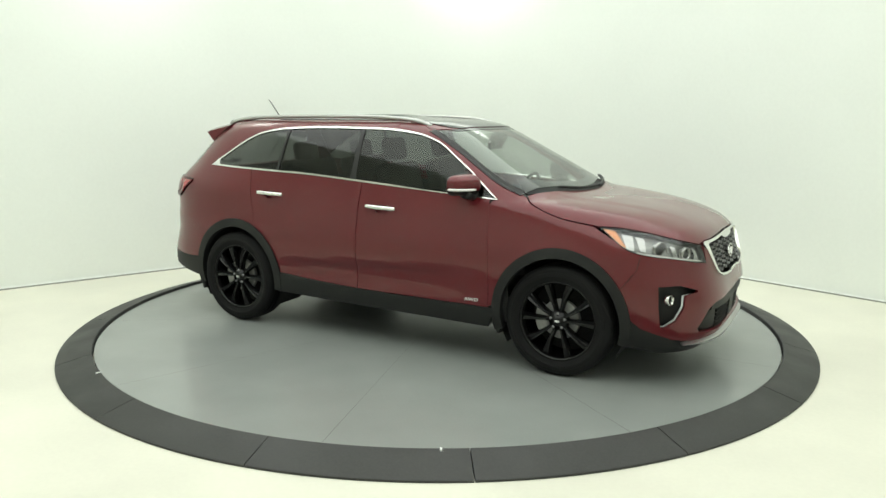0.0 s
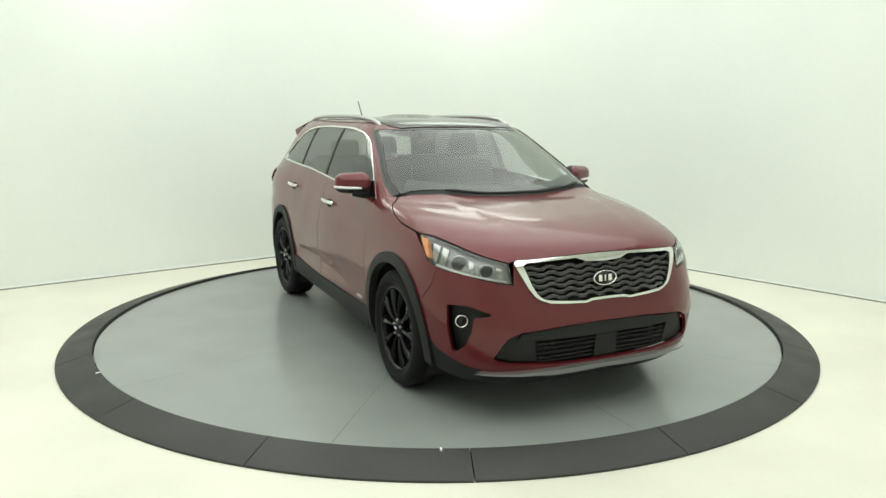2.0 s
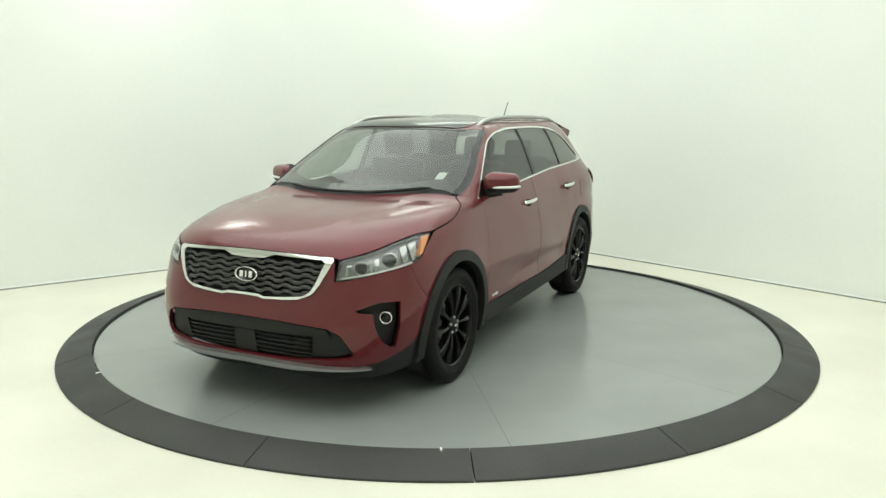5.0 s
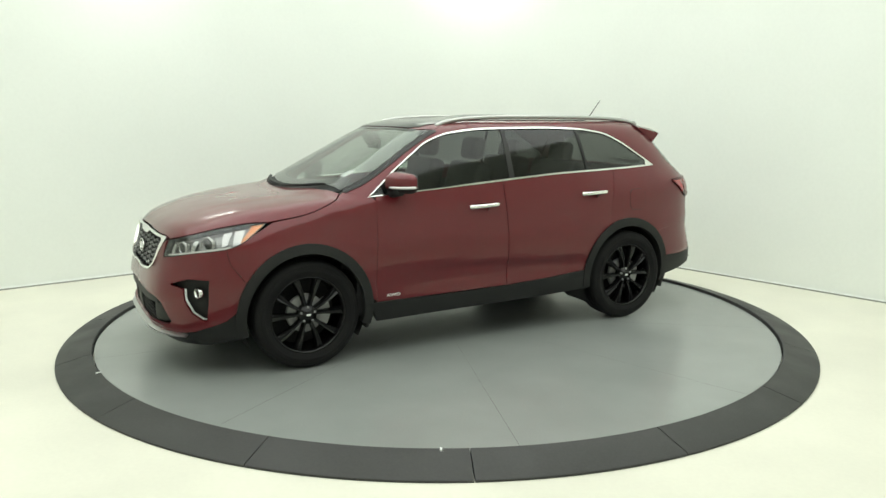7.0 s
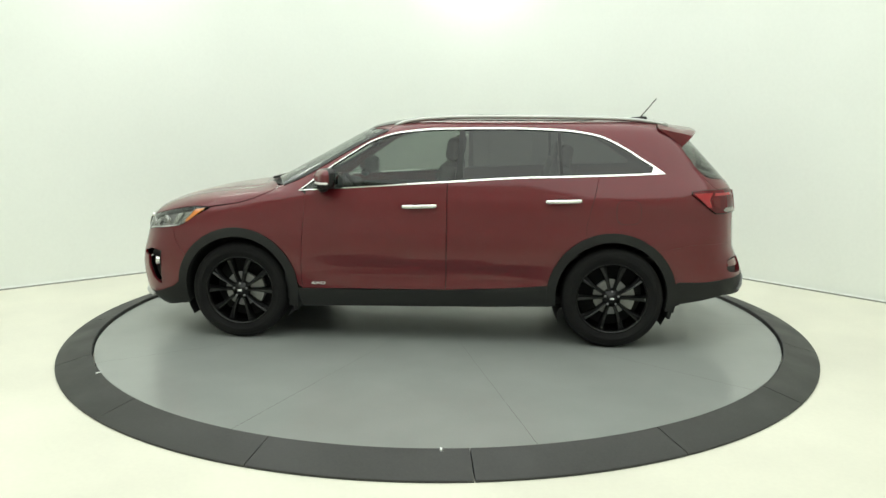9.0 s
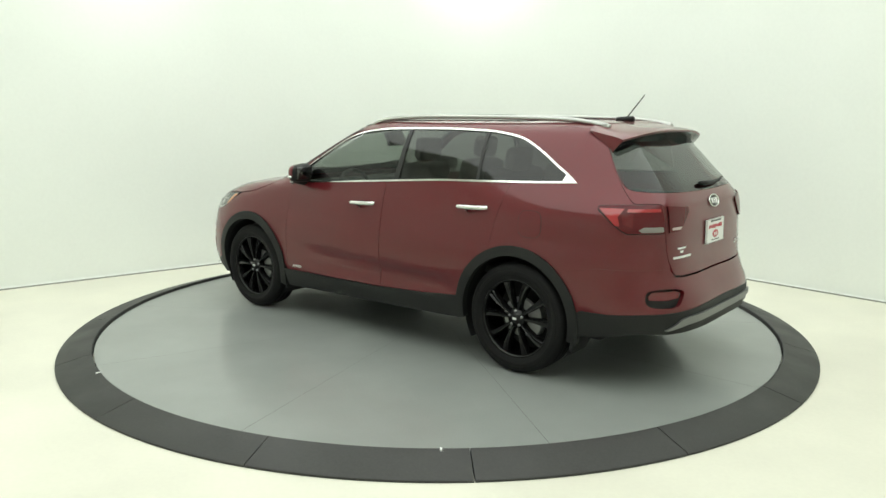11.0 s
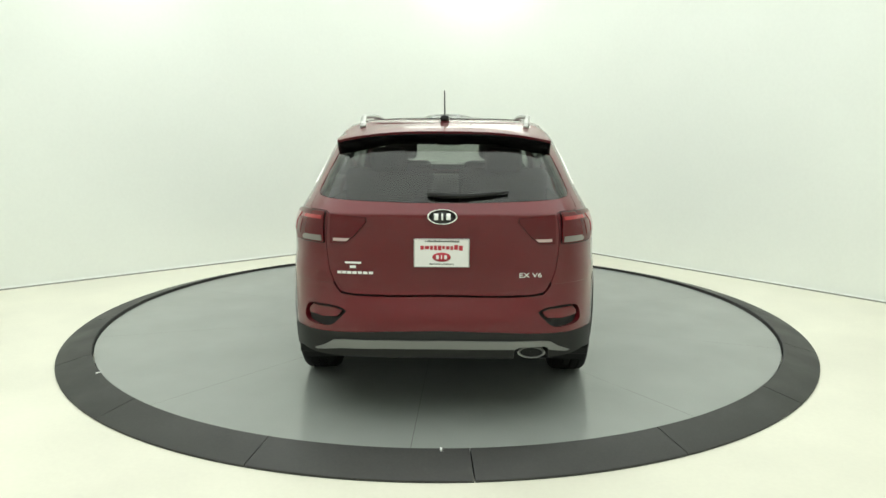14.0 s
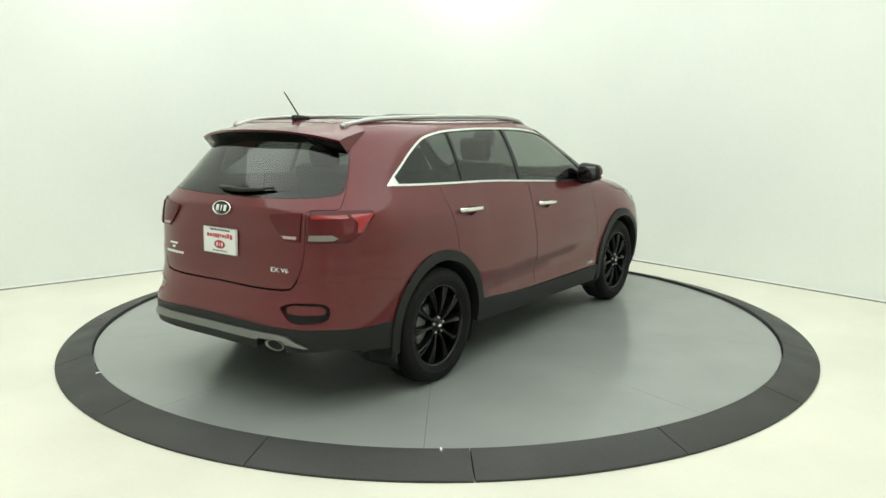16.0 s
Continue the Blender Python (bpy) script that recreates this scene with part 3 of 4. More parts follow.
    rail = from_data("roof_rail", v, f, RAIL, car, "satin silver roof rail")
    for x, y, z in ((0.13, 0.55, 1.603), (-1.74, 0.493, 1.606)):
        v, f = placed(pillow(0.14, 0.028, 0.040, 0.010, 2), flip, pose(x, y, z))
        from_data("rail_foot", v, f, RAIL, rail)
    # lamps at the nose
    head_lamp(flip)
    tail_lamp(flip)
    fog(flip)


def mesh_mirror(flip):
    """Door mirror: red cap over a black foot, silver turn strip."""
    v, f = pillow(0.152, 0.222, 0.145, 0.052, 5)
    def reach(y):
        t = (y + 0.111) / 0.222
        return 0.122 * (1 - t) + 0.012 * t

    out = []
    for q in v:
        taper = 1 - 0.30 * max(0, q.x / 0.075) ** 2
        out.append(Vector((-0.075 + (q.x + 0.076) / 0.152 * (reach(q.y) + 0.075), q.y, q.z * taper * (1 - 0.10 * q.y / 0.1))))
    m = pose(0.702, 0.948, 1.206)
    bm = bmesh.new()
    vs = [bm.verts.new(q) for q in out]
    for q in f:
        bm.faces.new([vs[i] for i in q])
    low = bm.copy()
    back = bm.copy()
    bmesh.ops.bisect_plane(back, geom=back.verts[:] + back.edges[:] + back.faces[:], plane_co=(-0.005, 0, 0), plane_no=(1, 0.45, 0), clear_outer=True)
    for b in (bm, low):
        bmesh.ops.bisect_plane(b, geom=b.verts[:] + b.edges[:] + b.faces[:], plane_co=(-0.0045, 0, 0), plane_no=(1, 0.45, 0), clear_inner=True)
    for b, keep in ((bm, 1), (low, -1)):
        bmesh.ops.bisect_plane(b, geom=b.verts[:] + b.edges[:] + b.faces[:], plane_co=(0, 0, -0.028), plane_no=(0.10, 0, 1), clear_inner=keep > 0, clear_outer=keep < 0)
    mirror = new("door_mirror")
    mirror.parent = car
    for b, nm, mt in ((bm, "mirror_cap", PAINT), (low, "mirror_base", BLACK), (back, "mirror_frame", BLACK)):
        b.verts.index_update()
        v2, f2 = placed(([q.co.copy() for q in b.verts], [tuple(x.index for x in q.verts) for q in b.faces]), flip, m)
        b.free()
        from_data(nm, v2, f2, mt, mirror)
    v, f = placed(tube(spl([(-0.045, 0.112, -0.024), (-0.012, 0.108, -0.024), (reach(0.075) - 0.004, 0.082, -0.026), (reach(0.02), 0.022, -0.028), (reach(-0.04) + 0.002, -0.04, -0.029)], 3), [0.005] + [0.009] * 10 + [0.008, 0.004], 8), flip, m)
    from_data("turn_strip", v, f, LETTER, mirror, "white turn signal strip")
    v, f = placed(pillow(0.006, 0.150, 0.095, 0.002, 1), flip, m @ pose(-0.0755, 0, 0.004))
    from_data("mirror_glass", v, f, MIRROR, mirror)
    v, f = placed(tube([(0.74, 0.83, 1.128), (0.735, 0.90, 1.135), (0.725, 0.95, 1.15)], [0.035, 0.028, 0.032], 10, 1.3), flip)
    from_data("mirror_arm", v, f, BLACK, mirror)
    return mirror


def head_lamp(flip):
    outline = head_low + head_top
    lamp = panel("head_lamp", car, "F", outline, LAMP_IN, flip=flip, off=-0.045, thick=0.004, gap=0.001, step=0.05, label="clear projector headlamp with a grey bowl and amber corner")
    panel("lamp_rim", lamp, "F", outline, GLOSSBLACK, holes=[[(40 + (a - 40) * 0.972, 0.865 + (b - 0.865) * 0.935) for a, b in outline]], flip=flip, off=0.0, thick=0.045, gap=0.001, step=0.03)
    panel("lamp_lens", lamp, "F", outline, CLEAR, flip=flip, off=0.0, thick=0.002, gap=0.002, step=0.04)
    panel("turn_lens", lamp, "F", [(57.0, 0.974), (53.2, 0.964), (50.8, 0.868), (52.2, 0.876), (54.0, 0.915)], AMBER, flip=flip, off=-0.003, thick=0.03, gap=0.001, step=0.03, label="amber turn signal")
    for a0, a1 in ((51.4, 48.2), (47.5, 45.0)):
        panel("reflector_strip", lamp, "F", [(a0, 0.958 - (51.6 - a0) * 0.0035), (a1, 0.958 - (51.6 - a1) * 0.0035), (a1 + 0.6, 0.862 - (51.6 - a1) * 0.0030), (a0 - 0.3, 0.870 - (51.6 - a0) * 0.0030)], REFLECT, flip=flip, off=-0.025, thick=0.02, gap=0.001, step=0.03)
    panel("light_guide", lamp, "F", [(48.0, 0.846), (40.0, 0.823), (28.5, 0.786), (28.0, 0.778), (40.0, 0.812), (48.5, 0.836)], WHITE, flip=flip, off=-0.012, thick=0.02, gap=0.0, step=0.03)
    for a0 in (37.6, 30.2):
        panel("chrome_fin", lamp, "F", [(a0 + 0.7, 0.898 - (40 - a0) * 0.004), (a0 - 0.6, 0.892 - (40 - a0) * 0.004), (a0 - 0.9, 0.822 - (40 - a0) * 0.003), (a0 + 0.4, 0.826 - (40 - a0) * 0.003)], REFLECT, flip=flip, off=-0.02, thick=0.03, gap=0.0, step=0.03)
    for deg, z, r in ((41.5, 0.880, 0.043), (33.6, 0.845, 0.036)):
        p = chart("F", [(deg, z)])[0]
        n = normals(np.array([p]))[0]
        d = Vector((n[0], n[1], 0)).normalized() * 0.6 + Vector((0.4, 0, 0))
        turn = d.normalized().to_track_quat("Z", "Y").to_matrix().to_4x4()
        m = Matrix.Translation(Vector(p) - Vector(n) * 0.045) @ turn
        v, f = placed(lathe([(r * 1.14, 0.012), (r * 1.10, 0.028), (r * 0.95, 0.026), (r * 0.92, 0.0)], 20), flip, m)
        from_data("projector_ring", v, f, REFLECT, lamp)
        v, f = placed(lathe([(r * 0.94, 0.004), (r * 0.8, 0.018), (r * 0.5, 0.028), (0.0005, 0.031)], 20), flip, m)
        from_data("projector_lens", v, f, GLOSSBLACK, lamp)
        v, f = placed(pillow(0.085, 0.058, 0.02, 0.008, 2), flip, m @ pose(0, 0.0, -0.004))
        from_data("projector_box", v, f, REFLECT, lamp)


def tail_lamp(flip):
    out = spl([(31.4, 1.141), (37.7, 1.141), (44.0, 1.138), (48.0, 1.131)], 4) + spl([(48.6, 1.112), (45.0, 1.030), (41.9, 0.980), (40.0, 0.975), (30.8, 0.975)], 4)
    lamp = panel("tail_lamp", car, "B", out, LENS_RED, flip=flip, off=0.012, thick=0.03, gap=0.003, step=0.03, label="red wrap-round tail lamp")
    panel("lamp_gasket", lamp, "B", out, GLOSSBLACK, flip=flip, off=0.005, thick=0.02, gap=-0.002, step=0.03)
    panel("reverse_lens", lamp, "B", [(31.6, 1.016), (37.2, 1.016), (38.6, 0.998), (37.6, 0.984), (31.3, 0.984)], LENS_CLEAR, flip=flip, off=0.015, thick=0.01, gap=0.001, step=0.03, label="clear reversing lens")
    panel("lamp_rib", lamp, "B", [(32.0, 1.118), (40.6, 1.116), (41.2, 1.098), (32.0, 1.100)], LENS_BRIGHT, flip=flip, off=0.0145, thick=0.01, gap=0.0, step=0.03)
    panel("lamp_shade", lamp, "B", [(39.6, 1.088), (42.6, 1.088), (42.4, 1.030), (40.0, 1.010)], LENS_DEEP, flip=flip, off=0.0145, thick=0.01, gap=0.0, step=0.03)
    panel("bright_corner", lamp, "B", [(41.5, 1.118), (48.0, 1.116), (44.4, 1.020), (43.2, 1.020), (43.5, 1.07)], LENS_BRIGHT, flip=flip, off=0.015, thick=0.01, gap=0.001, step=0.03, label="bright red corner reflector")


def fog(flip):
    f0 = panel("fog_lamp_pocket", car, "F", FOG_POCKET, BLACK, flip=flip, off=-0.055, thick=0.004, gap=-0.008, step=0.03, label="black fog lamp pocket")
    p = chart("F", [(38.8, 0.553)])[0]
    n = normals(np.array([p]))[0]
    d = (Vector(n) + Vector((2.2, 0, 0))).normalized()
    m = Matrix.Translation(Vector(p) - Vector(n) * 0.022 - Vector((0.040, 0, 0))) @ d.to_track_quat("Z", "Y").to_matrix().to_4x4()
    v, f = placed(lathe([(0.036, 0.0), (0.037, 0.022), (0.035, 0.027), (0.031, 0.026), (0.029, 0.010)], 24), flip, m)
    from_data("fog_lamp_ring", v, f, CHROME, f0, "chrome ring")
    v, f = placed(lathe([(0.028, 0.010), (0.022, 0.017), (0.010, 0.021), (0.0005, 0.022)], 20), flip, m)
    from_data("fog_lamp_lens", v, f, GLOSSBLACK, f0)


for right in (False, True):
    side(right)

# ---- nose ----
half = GRILLE_OUT[:5] + spl(GRILLE_OUT[4:7], 4) + [GRILLE_OUT[7]] + [q for q in head_low if q[0] < 47.2] + [(47.2, HEAD_SEAM), (48.6, 0.736)]
arch_f = convert("L", "F", [q for q in FRONT_ARCH if q[0] > 1.805 and q[1] > 0.39] + [ARCH_SEAM])
half += arch_f[::-1] + [(47.0, 0.368), (43.0, 0.335), (38, 0.298), (32, 0.280), (24, 0.284), (14, 0.288), (0, 0.290)]
front_bumper = panel("front_bumper", car, "F", half + [(-a, b) for a, b in reversed(half[1:-1])], PAINT,
                     holes=[FOG_POCKET, [(-a, b) for a, b in FOG_POCKET], mirror2(INTAKE)], step=0.035, thick=0.02)
panel("intake_backing", front_bumper, "F", mirror2(INTAKE), DARK, off=-0.05, thick=0.004, gap=-0.03)
panel("intake_bar", front_bumper, "F", [(24.5, 0.503), (12, 0.526), (0, 0.530), (-12, 0.526), (-24.5, 0.503), (-25.5, 0.462), (-10, 0.452), (0, 0.450), (10, 0.452), (25.5, 0.462)], BLACK, off=-0.014, thick=0.04, gap=0.002, label="black upper intake bar")
for s in (1, -1):
    panel("intake_wing", front_bumper, "F", [(30.7 * s, 0.362), (27.5 * s, 0.474), (24.4 * s, 0.502), (23.0 * s, 0.498), (21.0 * s, 0.446), (20.0 * s, 0.326), (22.5 * s, 0.326), (27.0 * s, 0.334)], BLACK, off=-0.030, thick=0.03, label="black intake corner")
panel("radar_cover", front_bumper, "F", [(3.4, 0.448), (-3.4, 0.448), (-3.6, 0.312), (3.6, 0.312)], BLACK, off=-0.018, thick=0.03)
for z in (0.326, 0.352, 0.380, 0.408, 0.434):
    panel("intake_slat", front_bumper, "F", [(20, z), (0, z + 0.004), (-20, z), (-20, z - 0.009), (0, z - 0.005), (20, z - 0.009)], DARK, off=-0.026, thick=0.02, gap=0.0)
panel("front_skid_plate", front_bumper, "F", mirror2([(0, 0.294), (8, 0.295), (20, 0.292), (28, 0.286), (34, 0.280), (35.5, 0.274), (28, 0.274), (20, 0.272), (17, 0.264), (8, 0.263), (0, 0.268)]), RAIL, off=0.028, thick=0.04, gap=0.0, label="satin silver skid strip")
chin = [(0, 0.272), (20, 0.274), (31, 0.276), (38, 0.292), (43, 0.340), (46.8, 0.400), (50.5, 0.410), (50, 0.235), (40, 0.190), (20, 0.178), (0, 0.178)]
panel("front_chin", front_bumper, "F", mirror2(chin), BLACK, off=-0.004, thick=0.05, gap=0.0)

grille_out_half = GRILLE_OUT[:5] + spl(GRILLE_OUT[4:7], 4) + [GRILLE_OUT[7], (26.2, 0.884), (14, 0.893), (0, 0.897)]
grille_in_half = GRILLE_IN[:4] + spl(GRILLE_IN[3:6], 4) + GRILLE_IN[6:]
grille = panel("grille_surround", car, "F", mirror2(grille_out_half), CHROME, holes=[mirror2(grille_in_half)], off=0.014, thick=0.05, gap=0.0, step=0.02, label="chrome-rimmed grille with black wavy bars")
panel("grille_backing", grille, "F", mirror2(grille_in_half), DARK, off=-0.045, thick=0.004, gap=-0.01)
inner_poly = mirror2(grille_in_half)
GRILLE_BAR = mat("grille_bar_paint", (0.05, 0.05, 0.05), 0.35, metal=0.4)
ROWS = 6
for r in range(ROWS):
    z0 = 0.684 + (0.874 - 0.684) * (r + 0.1) / ROWS
    run, runs = [], []
    for i in range(-104, 105):
        a = i * 0.25
        w = math.sin(math.radians(a * 360 / 5.9) + (0.5 if r % 2 else 0.0))
        z = z0 + 0.0065 * max(-0.6, min(0.6, w)) / 0.6
        if bool(inside(inner_poly, np.array([[a * 1.0, z]]))[0]):
            run.append((a, z))
        elif run:
            runs.append(run)
            run = []
    if run:
        runs.append(run)
    for run in runs:
        if len(run) < 12:
            continue
        q = chart("F", run)
        n = normals(q)
        verts, faces = [], []
        # a blade: sloping bright top, upright face, undercut below
        for p, k in zip(q, n):
            o = Vector(k)
            for d, h in ((-0.034, 0.0135), (-0.010, 0.011), (-0.006, 0.006), (-0.007, -0.008), (-0.012, -0.0105), (-0.034, -0.008)):
                verts.append(Vector(p) + o * d + Vector((0, 0, h)))
        for i in range(len(q) - 1):
            for k in range(6):
                faces.append((i * 6 + k, i * 6 + (k + 1) % 6, (i + 1) * 6 + (k + 1) % 6, (i + 1) * 6 + k))
        from_data("grille_bar", *placed((verts, faces)), GRILLE_BAR, grille, sharp=35)


def oval_badge(parent, m, w, h):
    """An oval badge: chrome rim on a black field with three plain bright strokes."""
    v, f = lathe([(0.44, 0.0), (0.5, 0.0), (0.5, 0.35), (0.47, 0.5), (0.44, 0.35), (0.44, 0.0)], 40)
    rim = from_data("badge_rim", *placed(([(x * w, y * h, z * 0.02) for x, y, z in v], f), False, m), CHROME, parent, "chrome oval badge")
    v, f = lathe([(0.0005, 0.25), (0.45, 0.22), (0.45, 0.0)], 40)
    from_data("badge_field", *placed(([(x * w, y * h, z * 0.02) for x, y, z in v], f), False, m), GLOSSBLACK, rim)
    for x, ww in ((-0.20, 0.14), (0.0, 0.06), (0.20, 0.14)):
        v, f = pillow(ww * w, 0.42 * h, 0.004, 0.001, 1)
        from_data("badge_stroke", *placed((v, f), False, m @ pose(x * w, 0, 0.007)), LETTER, rim)


q = chart("F", [(0.0, 0.765)])[0]
oval_badge(grille, Matrix(((0, 0, 1, q[0] + 0.004), (1, 0, 0, 0), (0, 1, 0, q[2]), (0, 0, 0, 1))) @ pose(0, 0, 0, -6), 0.165, 0.085)

# hood, cowl, windscreen, roof
hood_edge = convert("F", "T", [(0, 0.905), (8, 0.901), (14, 0.899), (20, 0.893), (26.6, 0.886)]) + convert("F", "T", [(a, b + 0.004) for a, b in head_top[::-1]])
hood_edge += convert("L", "T", spl([(1.63, 0.984), (1.37, 1.024), (1.17, 1.096), (1.105, 1.138)]))
hood_half = hood_edge + [(1.185, 0.62), (1.265, 0.42), (1.315, 0.20), (1.328, 0.0)]
hood = panel("hood", car, "T", hood_half + [(a, -b) for a, b in reversed(hood_half[1:-1])], PAINT, step=0.045, thick=0.02)
HEADER = [(0.461, 0.0), (0.4605, 0.10), (0.458, 0.19), (0.451, 0.30), (0.436, 0.40), (0.420, 0.46), (0.390, 0.525)]
glass_half = HEADER + [(x, y) for x, y in convert("L", "T", spl(windscreen_edge)[::-1])] + [(1.205, 0.42), (1.25, 0.20), (1.262, 0.0)]


def whole(h):
    return h + [(a, -b) for a, b in reversed(h[1:-1])]


panel("cowl", car, "T", whole([(1.18, 0.0), (1.17, 0.2), (1.12, 0.42), (0.98, 0.66), (1.08, 0.742), (1.10, 0.735), (1.195, 0.625), (1.275, 0.425), (1.325, 0.2), (1.338, 0.0)]), BLACK, off=-0.012, thick=0.01, gap=0.0, label="black plastic cowl")
panel("windscreen", car, "T", whole(glass_half), SCREEN, off=-0.003, thick=0.004, step=0.05, label="curved clear windscreen")
band = whole(HEADER + [(x + 0.034, y) for x, y in reversed(HEADER)])
panel("inspection_sticker", car, "T", [(1.030, 0.578), (1.005, 0.632), (0.925, 0.632), (0.950, 0.578)], WHITE, off=-0.006, thick=0.001, gap=0.0, label="small white windscreen sticker")
edge = [(x, y) for x, y in convert("L", "T", spl(windscreen_edge))]
for s in (1, -1):
    strip = [(x, y * s) for x, y in edge] + [(x - 0.006, (y - 0.026) * s) for x, y in reversed(edge)]
    panel("windscreen_edge", car, "T", strip, GLOSSBLACK, off=-0.0005, thick=0.003, gap=0.0, step=0.06)
panel("windscreen_band", car, "T", band, GLOSSBLACK, off=-0.001, thick=0.003, gap=0.0)
for s in (1, -1):
    path = [(1.306, 0.10), (1.290, 0.24), (1.222, 0.46), (1.14, 0.61)] if s > 0 else [(1.296, 0.16), (1.298, -0.05), (1.276, -0.27), (1.205, -0.48)]
    q = chart("T", spl(path, 4))
    n = normals(q)
    v, f = placed(tube([tuple(x) for x in q + n * 0.012], [0.007] + [0.011] * (len(q) - 2) + [0.006], 6, 1.3))
    from_data("wiper_blade", v, f, BLACK, car)
roof_side = convert("L", "T", spl(roof_edge, 4))
roof_half = HEADER + convert("L", "T", [windscreen_edge[-1]]) + roof_side + [(-1.78, 0.40), (-1.80, 0.2), (-1.805, 0.0)]
roof = panel("roof", car, "T", whole(roof_half), PAINT, gap=0.0, step=0.05)
panel("sunroof_glass", roof, "T", whole([(x - 0.003, y) for x, y in HEADER[:-1]] + [(0.355, 0.512), (0.29, 0.528), (0.0, 0.534), (-1.20, 0.525), (-1.27, 0.48), (-1.28, 0.0)]), GLOSSBLACK, off=0.004, thick=0.004, step=0.05, label="black panoramic roof glass")
v, f = placed(pillow(0.13, 0.055, 0.04, 0.016, 3), False, pose(-1.685, 0, 1.645, 0, 4))
antenna = from_data("antenna", v, f, BLACK, car, "black rod antenna leaning back")
v, f = placed(tube([(-1.69, 0, 1.65), (-1.82, 0, 1.81)], [0.005, 0.0035], 8))
from_data("antenna_rod", v, f, BLACK, antenna)

# ---- tail ----
gate_half = GATE_LOW + gate_side + [(38, 1.572), (20, 1.588), (0, 1.592)]
glass_b = [(0, 1.199), (8.3, 1.199), (22, 1.206), (33.0, 1.214)] + spl([(37.4, 1.222), (39.3, 1.238), (40.2, 1.275), (40.9, 1.340), (41.3, 1.460), (40.2, 1.525)], 3) + [(30, 1.540), (0, 1.556)]
tailgate = panel("tailgate", car, "B", mirror2(gate_half), PAINT, holes=[mirror2(glass_b)], step=0.035, thick=0.02, gap=0.003)
panel("rear_window", tailgate, "B", mirror2(glass_b), REAR_PANE, off=-0.002, thick=0.003, gap=0.0, step=0.05, label="dark tinted rear window")
quarter_low = convert("L", "B", [q for q in REAR_ARCH if q[0] < -1.6 and 0.455 < q[1] < 0.715])
bump_half = [(0, 0.692), (14, 0.688), (23.2, 0.692), (26.2, 0.700), (27.7, 0.735), (28.3, SEAM_Z), (49.0, SEAM_Z)] + quarter_low + [(52.9, 0.470)] + CLAD_TOP[::-1]
REAR_POCKET = spl([(24.0, 0.612), (26.0, 0.630), (30.0, 0.638), (34.8, 0.632), (36.3, 0.605), (36.3, 0.560), (35.0, 0.538), (31.5, 0.528), (27.4, 0.532), (25.4, 0.566), (24.0, 0.603)], 3)
rear_bumper = panel("rear_bumper", car, "B", bump_half + [(-a, b) for a, b in reversed(bump_half[1:-1])], PAINT,
                    holes=[REAR_POCKET, [(-a, b) for a, b in REAR_POCKET]], step=0.035, thick=0.03, gap=0.0004)
for s in (1, -1):
    p = [(a * s, b) for a, b in REAR_POCKET]
    pk = panel("reflector_pocket", rear_bumper, "B", p, BLACK, off=-0.03, thick=0.004, gap=-0.004, step=0.03)
    panel("rear_reflector", pk, "B", [(25.2 * s, 0.614), (27.0 * s, 0.625), (34.4 * s, 0.624), (35.6 * s, 0.600), (35.4 * s, 0.578), (30.0 * s, 0.574), (26.2 * s, 0.582)], LENS_DEEP, off=-0.012, thick=0.02, gap=0.0, step=0.03, label="red reflector")
clad_half = CLAD_TOP + [(52.9, 0.480), *convert("L", "B", [(-1.845, 0.46), (-1.845, 0.31)]), (45, 0.340), (38, 0.372), (31.8, 0.366), (20, 0.370), (0, 0.372)]
NOTCH = [(-17.4, 0.370), (-17.7, 0.430), (-18.6, 0.437), (-24.6, 0.437), (-25.5, 0.430), (-25.8, 0.368)]
panel("rear_cladding", rear_bumper, "B", clad_half + NOTCH + [(-a, b) for a, b in reversed(clad_half[1:-2])], BLACK, off=0.004, thick=0.06, gap=0.0, label="black lower bumper cladding")
skid_half = [(0, 0.470), (14, 0.469), (23.5, 0.465), (26.2, 0.456), (28.4, 0.424), (31.5, 0.396), (30.5, 0.392), (24.0, 0.416), (14, 0.424), (0, 0.425)]
skid_notch = [(-14, 0.424), (-17.6, 0.422), (-17.9, 0.428), (-18.7, 0.433), (-24.5, 0.433), (-25.3, 0.426), (-25.6, 0.414)]
panel("rear_skid_plate", rear_bumper, "B", skid_half + skid_notch + [(-a, b) for a, b in reversed(skid_half[1:-3])], SILVER, off=0.018, thick=0.04, gap=0.0, label="satin silver skid plate")
v, f = lathe([(0.052, -0.16), (0.056, -0.01), (0.060, 0.0), (0.056, 0.004), (0.048, -0.01), (0.046, -0.14), (0.0005, -0.14)], 24)
m = pose(-2.405, -0.490, 0.391) @ Matrix(((0, 0, -1, 0), (1.28, 0, 0, 0), (0, 0.52, 0, 0), (0, 0, 0, 1)))
from_data("exhaust_tip", *placed((v, f), False, m), STEEL, car, "oval bright steel exhaust tip")
# flat black disc across the mouth stands in for shade inside the pipe
v, f = lathe([(0.0005, -0.006), (0.047, -0.006)], 24)
from_data("exhaust_mouth_shade", *placed((v, f), False, m), DARK, car)

